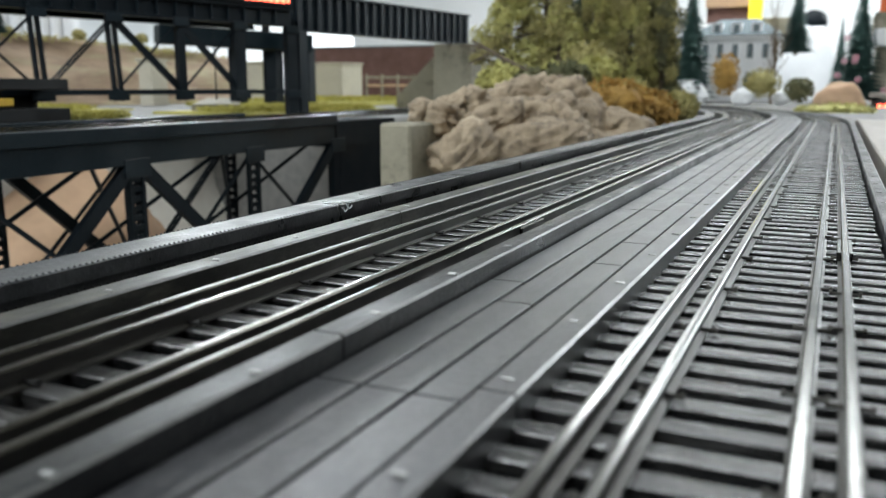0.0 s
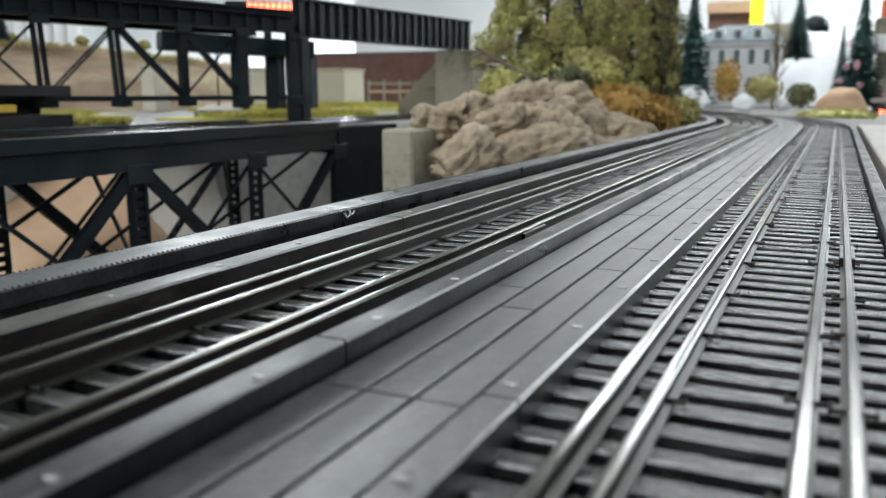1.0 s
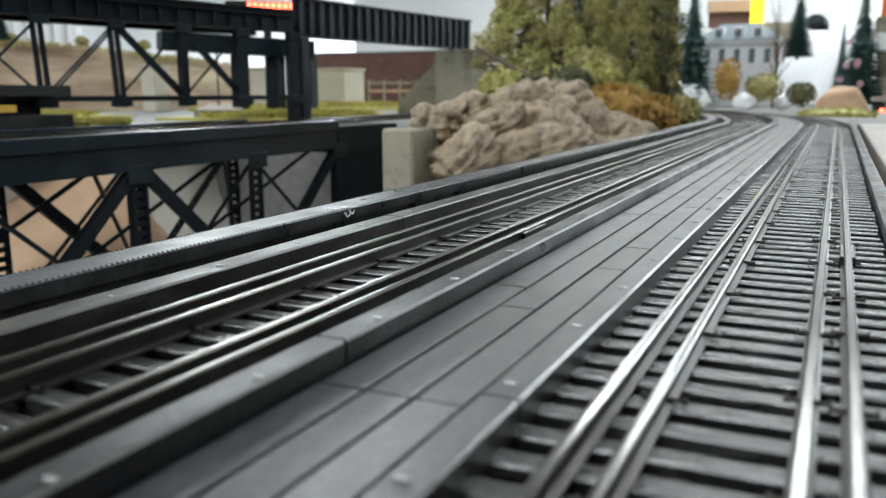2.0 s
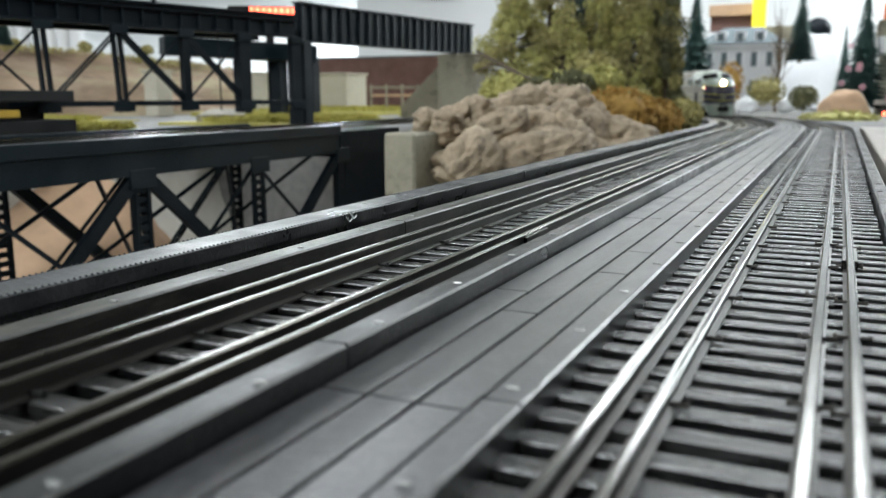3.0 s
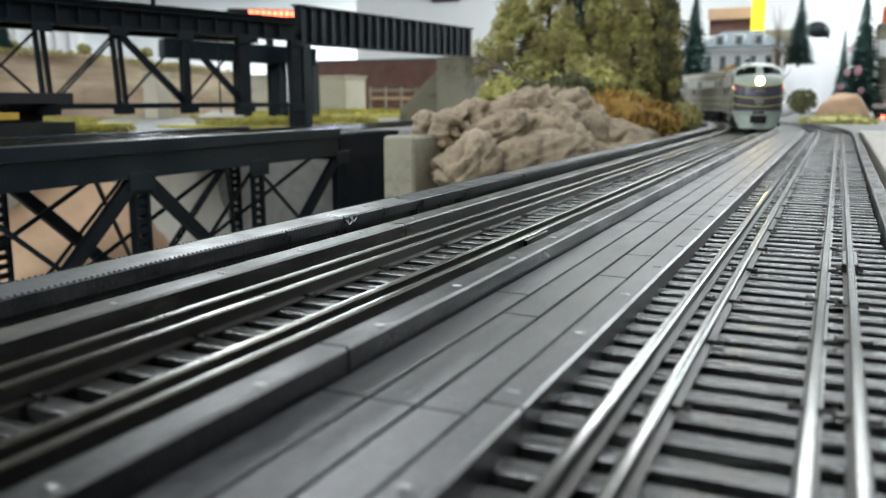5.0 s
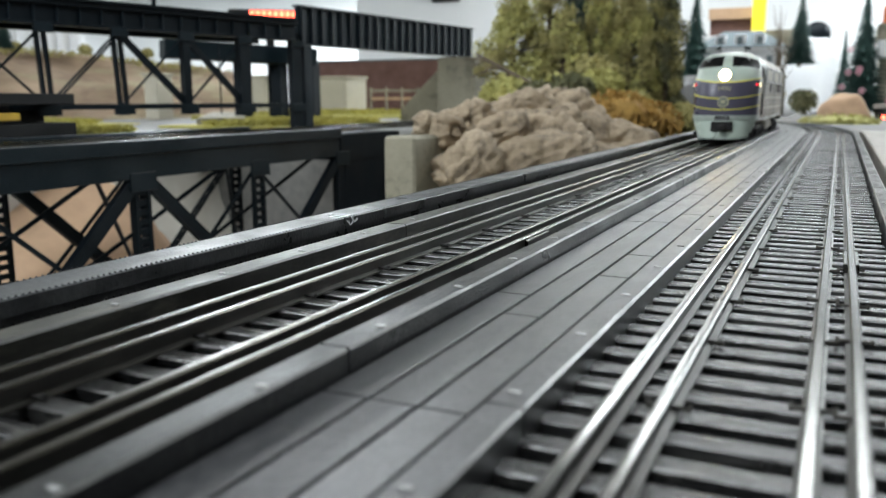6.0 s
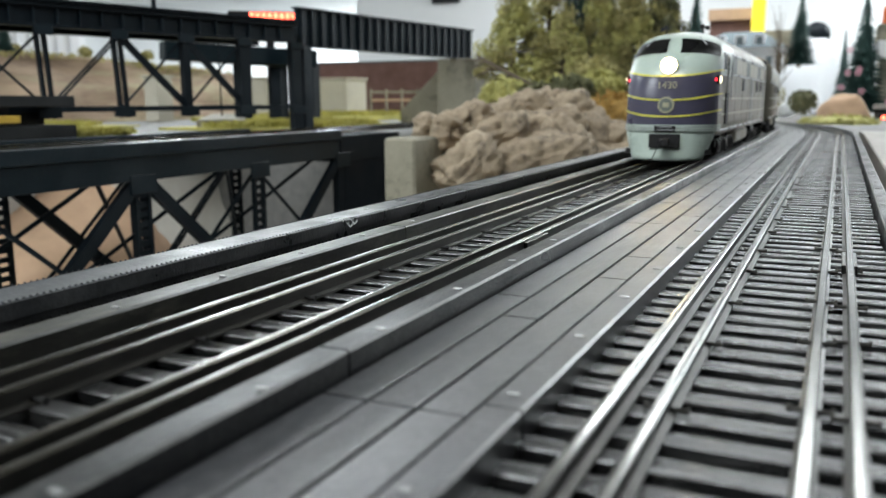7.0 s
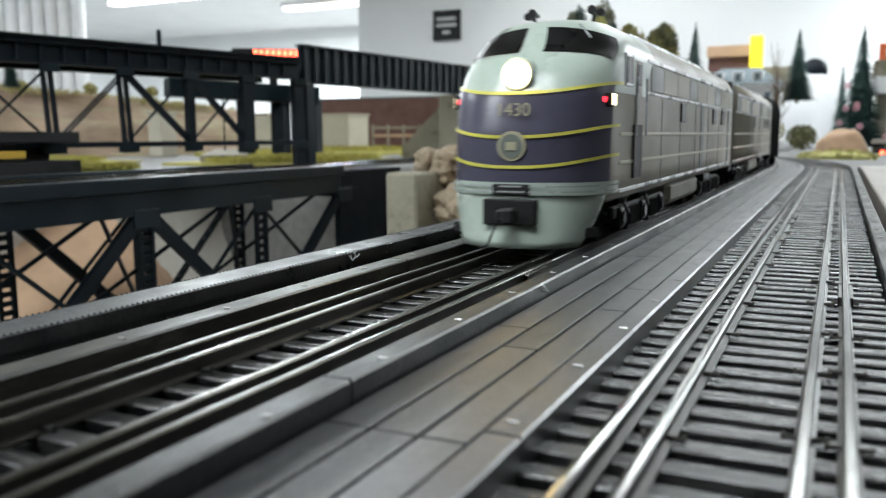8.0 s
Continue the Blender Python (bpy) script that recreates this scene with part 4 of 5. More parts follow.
def rock_mass():
    """The rocky bank beside the line: layered slabs on a rough core."""
    root = thing("rock_outcrop", "layered tan plaster rock outcrop beside the bridge end", "rock")
    lobes = [(-0.455, 1.06, 0.010), (-0.405, 1.15, 0.030), (-0.375, 1.24, 0.040), (-0.345, 1.12, 0.010), (-0.315, 1.21, 0.010), (-0.29, 1.08, -0.016), (-0.26, 1.16, -0.012), (-0.375, 1.02, -0.01), (-0.30, 1.01, -0.03), (-0.25, 1.08, -0.035), (-0.225, 1.14, -0.03), (-0.47, 1.2, 0.02)]

    def top(x, y):
        z = sum(math.exp(85 * (zt - 10 * ((x - lx) ** 2 + (y - ly) ** 2))) for lx, ly, zt in lobes)
        z = math.log(z + 1e-6) / 85 - 3.0 * max(0.0, -x / y - 0.525)
        q = Vector((x, y, 0))
        return max(-0.16, z + 0.010 * noise.noise(q * 34) + 0.004 * noise.noise(q * 80))

    bm = bmesh.new()
    nx, ny = 70, 90
    g = [[bm.verts.new((x, y, top(x, y))) for j in range(ny + 1) for y in [0.90 + 0.45 * j / ny]] for i in range(nx + 1) for x in [-0.53 + 0.34 * i / nx]]
    for i in range(nx):
        for j in range(ny):
            bm.faces.new((g[i][j], g[i + 1][j], g[i + 1][j + 1], g[i][j + 1]))
    rim = [g[i][0] for i in range(nx + 1)] + [g[nx][j] for j in range(1, ny + 1)] + [g[i][ny] for i in range(nx - 1, -1, -1)] + [g[0][j] for j in range(ny - 1, 0, -1)]
    low = [bm.verts.new((v.co.x, v.co.y, -0.32)) for v in rim]
    for k in range(len(rim)):
        n = (k + 1) % len(rim)
        bm.faces.new((rim[k], low[k], low[n], rim[n]))
    bmesh.ops.recalc_face_normals(bm, faces=bm.faces)
    part("core", bm, "rock", root, smooth=True)
    for k, (c, a, b, deep, tilt) in enumerate(ROCK_SLABS):
        rock_slab(root, Vector(c), a, b, deep, tilt, 40 + k)
    return root


# middle, half-length, half-height, half-depth, rise of the beds
ROCK_SLABS = [
    ((-0.437, 0.910, 0.009), 0.031, 0.019, 0.026, -8),
    ((-0.426, 0.962, 0.017), 0.037, 0.021, 0.026, 14),
    ((-0.400, 0.959, -0.005), 0.066, 0.022, 0.027, 22),
    ((-0.389, 0.891, -0.033), 0.041, 0.026, 0.032, 34),
    ((-0.347, 0.967, -0.032), 0.086, 0.032, 0.038, 11),
    ((-0.371, 1.041, -0.001), 0.085, 0.027, 0.032, 14),
    ((-0.354, 1.120, 0.017), 0.051, 0.030, 0.036, 22),
    ((-0.410, 1.060, 0.020), 0.064, 0.024, 0.029, 20),
    ((-0.320, 1.051, -0.015), 0.034, 0.042, 0.051, 50),
    ((-0.283, 1.124, -0.016), 0.064, 0.034, 0.040, -12),
    ((-0.253, 1.182, -0.020), 0.048, 0.024, 0.029, -20),
    ((-0.396, 1.147, 0.031), 0.053, 0.018, 0.026, 26),
    ((-0.318, 1.123, 0.004), 0.034, 0.026, 0.032, 4),
]


def foliage(bm, c, r, n, size, rng, s=(1, 1, 1)):
    """A clump of many small leaf tufts about c."""
    for _ in range(n):
        d = Vector((rng.gauss(0, 1), rng.gauss(0, 1), rng.gauss(0, 1))).normalized() * r * rng.random() ** 0.45
        p = Vector(c) + Vector((d.x * s[0], d.y * s[1], d.z * s[2]))
        k = size * rng.uniform(0.6, 1.4)
        rot = Euler((rng.uniform(0, 6.3), rng.uniform(0, 6.3), rng.uniform(0, 6.3))).to_matrix().to_4x4()
        vs = [bm.verts.new(p + rot @ Vector(q) * k) for q in ((-1, 0, 0), (0, -0.5, 0.2), (1, 0, 0), (0, 0.5, 0.2))]
        bm.faces.new(vs)


def tree(x, y, z, h, w, mats, seed, label, clumps=16, lean=0.0, bare=0.2):
    root = thing("tree", label, "tree", "trees on the bank")
    rng = random.Random(seed)
    top = Vector((x + lean * h, y, z + h))
    bm = bmesh.new()
    rod(bm, (x, y, z - 0.02), top, w * 0.075, w * 0.018, n=8)
    pts = []
    for k in range(clumps):
        f = bare + (1 - bare) * (k + 0.5) / clumps
        a = k * 2.4 + rng.uniform(-0.4, 0.4)
        r = w * 0.5 * math.sin(math.pi * min(0.95, 0.25 + 0.72 * f)) * rng.uniform(0.55, 1.0)
        base = Vector((x, y, z)).lerp(top, f * 0.92)
        tip = base + Vector((math.cos(a) * r, math.sin(a) * r, h * 0.05))
        rod(bm, base, tip, w * 0.018, w * 0.006, n=5)
        pts.append(tip)
    part("trunk", bm, "bark", root)
    for j, mat in enumerate(mats):
        bm = bmesh.new()
        for k, p in enumerate(pts):
            if k % len(mats) == j:
                foliage(bm, p, w * rng.uniform(0.11, 0.22), 230, 0.0034, rng, (1, 1, 0.8 if w > 0.11 else 1.5))
        part("crown", bm, mat, root)
    return root


def bush(name, x, y, z, r, mat, seed, label, s=(1, 1, 0.8), size=0.006, n=700):
    bm = bmesh.new()
    rng = random.Random(seed)
    foliage(bm, (x, y, z), r, n, size, rng, s)
    blob(bm, (x, y, z), r * 0.72, 2, s, 0.2)
    return tagged(part(name, bm, mat, None), label, "bush")


def spruce(x, y, z, h, w, seed, label, flowers=0):
    root = thing("spruce_tree", label, "tree", "spruce trees")
    rng = random.Random(seed)
    bm = bmesh.new()
    rod(bm, (x, y, z), (x, y, z + h), w * 0.05, w * 0.01, n=8)
    part("trunk", bm, "bark", root)
    bm = bmesh.new()
    layers = 26
    for k in range(layers):
        f = k / layers
        r = w * 0.5 * (1 - f) ** 0.9 + 0.003
        zz = z + h * (0.08 + 0.92 * f)
        m = max(5, int(22 * (1 - f)))
        for i in range(m):
            a = 6.283 * i / m + rng.uniform(-0.2, 0.2)
            rr = r * rng.uniform(0.75, 1.1)
            d = Vector((math.cos(a), math.sin(a), 0))
            sd = Vector((-d.y, d.x, 0)) * r * 0.28
            c = Vector((x, y, zz))
            tip = c + d * rr - Vector((0, 0, h * 0.045))
            a1, a2, a3 = bm.verts.new(c + Vector((0, 0, h * 0.03))), bm.verts.new(c.lerp(tip, 0.6) + sd), bm.verts.new(tip)
            a4, a5 = bm.verts.new(c.lerp(tip, 0.6) - sd), bm.verts.new(c.lerp(tip, 0.55) + Vector((0, 0, h * 0.012)))
            bm.faces.new((a1, a2, a5))
            bm.faces.new((a5, a2, a3))
            bm.faces.new((a5, a3, a4))
            bm.faces.new((a1, a5, a4))
    part("crown", bm, "spruce", root)
    for k in range(flowers):
        f = rng.uniform(0.1, 0.7)
        a = rng.uniform(-2.6, -0.5)
        r = w * 0.5 * (1 - f) + 0.004
        bm = bmesh.new()
        c = Vector((x + math.cos(a) * r, y + math.sin(a) * r, z + h * f))
        for q in range(5):
            b = q * 1.2566
            blob(bm, c + Vector((math.cos(b) * 0.006, 0, math.sin(b) * 0.006)), 0.0042, 1)
        part("blossom", bm, "pink", root, "pink blossom ornament")
    return root


def house():
    root = thing("house", "white two-storey model house with a blue-grey hipped roof", "house")
    x0, x1, y0, y1, z0, z1 = -0.47, -0.20, 3.15, 3.40, -0.01, 0.22
    bm = bmesh.new()
    box(bm, (x0 + x1) / 2, (y0 + y1) / 2, (z0 + z1) / 2, x1 - x0, y1 - y0, z1 - z0)
    part("wall", bm, "house", root)
    bm = bmesh.new()
    e = 0.02
    a = [bm.verts.new(p) for p in ((x0 - e, y0 - e, z1), (x1 + e, y0 - e, z1), (x1 + e, y1 + e, z1), (x0 - e, y1 + e, z1))]
    b = [bm.verts.new(p) for p in ((x0 + 0.07, y0 + 0.09, z1 + 0.06), (x1 - 0.07, y0 + 0.09, z1 + 0.06), (x1 - 0.07, y1 - 0.09, z1 + 0.06), (x0 + 0.07, y1 - 0.09, z1 + 0.06))]
    for i in range(4):
        bm.faces.new((a[i], a[(i + 1) % 4], b[(i + 1) % 4], b[i]))
    bm.faces.new(b)
    bm.faces.new(a[::-1])
    part("roof", bm, "roof", root)
    for k, x in enumerate((x0 + 0.07, x0 + 0.135, x0 + 0.20)):
        bm = bmesh.new()
        box(bm, x, y0 + 0.03, z1 + 0.024, 0.034, 0.06, 0.036)
        d = part("dormer", bm, "house", root)
        bm = bmesh.new()
        box(bm, x, y0 - 0.001, z1 + 0.024, 0.02, 0.004, 0.024)
        part("pane", bm, "roof", d)
    bm = bmesh.new()
    box(bm, (x0 + x1) / 2, (y0 + y1) / 2, z1 - 0.008, x1 - x0 + 0.028, y1 - y0 + 0.028, 0.010)
    part("cornice", bm, "house", root)
    bm = bmesh.new()
    box(bm, x0 + 0.185, y0 - 0.004, 0.035, 0.03, 0.008, 0.085)
    part("door", bm, "roof", root)
    for zz in (0.05, 0.145):
        for k in range(5):
            x = x0 + 0.035 + k * 0.05
            bm = bmesh.new()
            box(bm, x, y0 - 0.002, zz + 0.02, 0.026, 0.006, 0.056)
            w = part("window", bm, "house", root)
            bm = bmesh.new()
            box(bm, x, y0 - 0.004, zz + 0.02, 0.019, 0.006, 0.048)
            part("pane", bm, "roof", w)
    return root


def snow_mountain():
    bm = bmesh.new()
    bmesh.ops.create_grid(bm, x_segments=14, y_segments=14, size=1)
    for v in bm.verts:
        x, y = v.co.x, v.co.y
        h = max(0, 1 - max(abs(x), abs(y)) ** 1.6)
        v.co = Vector((-0.105 + x * 0.14, 3.55 + y * 0.14, -0.012 + 0.30 * min(h * 1.15, 0.93) + 0.018 * noise.noise(Vector((x * 3, y * 3, 1)))))
    return tagged(part("snow_mountain", bm, "snow", None), "white crumpled paper snow mountain with flat facets", "mountain")


def block(name, mat, x, y, z0, sx, sy, sz, label, category, rz=0.0, bevel=0.001):
    bm = bmesh.new()
    box(bm, x, y, z0 + sz / 2, sx, sy, sz, Matrix.Rotation(rz, 4, "Z"), bevel)
    return tagged(part(name, bm, mat, None), label, category)


def fallen_trunk():
    """A bare leaning trunk with side twigs over the rocks."""
    root = thing("fallen_trunk", "bare brown fallen tree trunk leaning over the rocks", "dead tree")
    p, q = Vector((-0.515, 1.216, 0.112)), Vector((-0.36, 1.228, 0.03))
    bm = bmesh.new()
    rod(bm, q, p, 0.0055, 0.002, n=8)
    part("trunk", bm, "bark", root)
    rng = random.Random(5)
    for k in range(18):
        c = q.lerp(p, 0.2 + 0.043 * k)
        bm = bmesh.new()
        rod(bm, c, c + Vector((-0.03 - 0.02 * rng.random(), rng.uniform(-0.02, 0.02), rng.uniform(-0.03, 0.03))), 0.0015, 0.0006, n=5)
        part("twig", bm, "bark", root)


def scenery_left():
    """The hillside, turf and buildings seen between the two high bridges."""
    bm = bmesh.new()
    cols = []
    for i in range(60):
        y = 0.2 + 2.3 * i / 59
        col = []
        for j in range(14):
            f = j / 13
            x = -1.92 - 0.16 * f + 0.05 * noise.noise(Vector((y * 4, f * 3, 2))) + 0.10 * (y - 1.7)
            z = -0.02 + (0.205 - 0.05 * max(0, y - 1.6)) * f + 0.018 * noise.noise(Vector((y * 6, f * 5, 5)))
            col.append(bm.verts.new((x, y, z)))
        col.append(bm.verts.new((-2.7, y, 0.19)))
        col.append(bm.verts.new((-2.7, y, -0.02)))
        cols.append(col)
    for a, b in zip(cols, cols[1:]):
        for j in range(15):
            bm.faces.new((a[j], a[j + 1], b[j + 1], b[j]))
        bm.faces.new((a[15], a[0], b[0], b[15]))
    bm.faces.new(cols[0])
    bm.faces.new(cols[-1][::-1])
    bmesh.ops.recalc_face_normals(bm, faces=bm.faces)
    root = thing("hillside", "brown layered rock hillside with a grassy top behind the bridges", "hill")
    part("rock_face", bm, "strata", root, smooth=True)
    rng = random.Random(4)
    bm = bmesh.new()
    for i in range(46):
        y = 0.3 + 2.1 * i / 45
        foliage(bm, (-2.09 + 0.10 * (y - 1.7), y, 0.182 - 0.05 * max(0, y - 1.6)), 0.04, 90, 0.006, rng, (1.4, 1.4, 0.35))
    tagged(part("turf_top", bm, "leaf", root, "olive turf along the crest"), kind="stuff")
    for k in range(7):
        y = 0.7 + k * 0.22
        bush("shrub", -2.0 + 0.1 * (y - 1.7), y, 0.186, 0.016 + 0.010 * rng.random(), "leaf", 60 + k, "small green shrub on top of the hillside", (1.1, 1.3, 0.9), 0.005, 250)
    for k, (x, y) in enumerate([(-1.99, 1.44), (-1.94, 1.50), (-2.05, 1.2)]):
        spruce(x, y, 0.17, 0.11, 0.05, 70 + k, "small dark spruce on the hillside")
    # turf strips
    for x0, x1, y0, y1, z in ((-1.75, -1.45, 0.9, 1.45, -0.004), (-1.25, -1.1, 0.85, 1.15, -0.008), (-1.7, -1.2, 1.9, 2.6, 0.004), (-1.25, -0.9, 1.3, 1.75, -0.003), (-1.1, -0.75, 2.05, 2.5, 0.0)):
        bm = bmesh.new()
        foliage(bm, ((x0 + x1) / 2, (y0 + y1) / 2, z), 0.5, 5000, 0.006, rng, (x1 - x0, y1 - y0, 0.012))
        box(bm, (x0 + x1) / 2, (y0 + y1) / 2, z - 0.02, x1 - x0, y1 - y0, 0.03)
        tagged(part("turf", bm, "grass", None), "yellow-green turf strip beside the far tracks", "turf", kind="stuff")
    # pale road
    block("far_road", "concrete", -1.45, 1.75, -0.02, 0.9, 0.10, 0.026, "pale concrete road between turf strips", "road", -0.9)
    # low black girder with yellow edge
    root = thing("low_girder_bridge", "low black girder bridge with a yellow painted edge", "bridge", "background bridges")
    for z, h in ((0.045, 0.014), (0.006, 0.018)):
        bm = bmesh.new()
        box(bm, -0.93, 0.48, z, 0.05, 0.63, h, bevel=0.001)
        part("beam", bm, "black", root)
    bm = bmesh.new()
    box(bm, -0.912, 0.45, 0.0235, 0.02, 0.52, 0.009, bevel=0.001)
    part("edge_strip", bm, "road_yellow", root, "yellow edge strip")
    bm = bmesh.new()
    box(bm, -0.968, 0.48, 0.022, 0.006, 0.63, 0.06)
    part("web", bm, "black", root)
    bm = bmesh.new()
    box(bm, -0.945, 0.22, -0.17, 0.02, 0.04, 0.33)
    part("support", bm, "black", root)
    # dark girder behind the high truss
    root = thing("rear_girder_bridge", "dark steel girder bridge behind the high truss", "bridge", "background bridges")
    p, q = Vector((-1.394, 1.475, 0.157)), Vector((-1.197, 1.788, 0.145))
    bm = bmesh.new()
    beam(bm, p, q, 0.05, 0.042, bevel=0.003)
    part("web", bm, "truss", root)
    for f in (0.5, 0.75, 0.98):
        c = p.lerp(q, f)
        bm = bmesh.new()
        box(bm, c.x, c.y, 0.057, 0.03, 0.03, 0.15)
        part("leg", bm, "truss_dark", root)
    # buildings
    for x, y, sx, sy, h, m, lab in ((-1.52, 2.42, 0.13, 0.13, 0.125, "beige", "plain beige model building"), (-1.78, 1.86, 0.05, 0.06, 0.125, "beige", "narrow beige model tower"), (-1.55, 2.05, 0.06, 0.06, 0.12, "beige", "beige model building among the bridges"), (-1.62, 2.95, 0.62, 0.2, 0.20, "brick", "dark red brick model building")):
        root = thing("model_building", lab, "building", "far buildings")
        bm = bmesh.new()
        box(bm, x, y, -0.012 + h / 2, sx, sy, h, bevel=0.001)
        part("wall", bm, m, root)
        bm = bmesh.new()
        box(bm, x, y, h - 0.010, sx + 0.01, sy + 0.01, 0.006, bevel=0.001)
        part("roof", bm, "roof" if m == "brick" else m, root)
    # rail fence
    root = thing("rail_fence", "grey rail fence beside the far turf", "fence")
    a, b = Vector((-1.36, 2.35, 0)), Vector((-1.02, 2.45, 0))
    for k in range(8):
        c = a.lerp(b, k / 7)
        bm = bmesh.new()
        box(bm, c.x, c.y, 0.035, 0.006, 0.006, 0.09)
        part("post", bm, "concrete", root)
    for z in (0.045, 0.07):
        bm = bmesh.new()
        beam(bm, a + Vector((0, 0, z)), b + Vector((0, 0, z)), 0.004, 0.008)
        part("bar", bm, "orange_rock" if z < 0.05 else "concrete", root)
    # wing wall of the far abutment
    bm = bmesh.new()
    pts = [(-0.935, 1.755, -0.02), (-0.836, 1.79, -0.02), (-0.836, 1.79, 0.128), (-0.935, 1.755, 0.02)]
    f = [bm.verts.new(v) for v in pts]
    g = [bm.verts.new((x + 0.01, y + 0.05, z)) for x, y, z in pts]
    bm.faces.new(f)
    bm.faces.new(g[::-1])
    for i in range(4):
        bm.faces.new((f[i], g[i], g[(i + 1) % 4], f[(i + 1) % 4]))
    bmesh.ops.recalc_face_normals(bm, faces=bm.faces)
    tagged(part("wing_wall", bm, "concrete", None), "sloping pale concrete wing wall beside the pier", "abutment")
    # message sign with glowing letters that cannot be read
    root = thing("led_sign", "black message sign with glowing red lettering", "sign", at=pose(-1.31, 1.765, 0.247, 0, 0, 37))
    bm = bmesh.new()
    box(bm, 0, 0, 0.0, 0.20, 0.02, 0.034, bevel=0.002)
    part("case", bm, "sign_black", root)
    for k in range(9):
        bm = bmesh.new()
        box(bm, -0.042 + k * 0.0145, -0.012, 0.006, 0.0105, 0.004, 0.014)
        part("glyph_bar", bm, "led", root, "glowing red bar")
    bm = bmesh.new()
    box(bm, 0, 0.0, -0.14, 0.02, 0.015, 0.26)
    part("stand", bm, "sign_black", root)
    # white columned building far behind
    root = thing("white_silo_building", "white columned model grain silo building", "building", "far buildings")
    for k in range(9):
        bm = bmesh.new()
        rod(bm, (-3.44 + k * 0.05, 2.50 + k * 0.026, -0.02), (-3.44 + k * 0.05, 2.50 + k * 0.026, 0.66), 0.029, n=16)
        part("silo", bm, "house", root)
    bm = bmesh.new()
    box(bm, -3.29, 2.58, 0.70, 0.40, 0.14, 0.09, Matrix.Rotation(0.46, 4, "Z"), bevel=0.004)
    part("top_house", bm, "house", root)
    # sign on the partition wall
    root = thing("wall_sign", "small black framed sign hanging on the white wall", "sign", at=pose(-2.60, 5.58, 0.83))
    bm = bmesh.new()
    box(bm, 0, 0, 0, 0.215, 0.02, 0.21, bevel=0.004)
    part("board", bm, "sign_black", root)
    for z, w in ((0.045, 0.15), (0.0, 0.16), (-0.05, 0.06)):
        bm = bmesh.new()
        box(bm, 0, -0.012, z, w, 0.004, 0.024)
        part("print_bar", bm, "sign_pale", root)
    # valley: a tan rock shape and pale walls below the truss
    bm = bmesh.new()
    blob(bm, (-0.93, 0.80, -0.245), 0.18, 4, (0.5, 1.0, 1.0), 0.25)
    tagged(part("valley_rock", bm, "orange_rock", None, smooth=True), "smooth orange-tan plaster rock below the truss bridge", "rock")


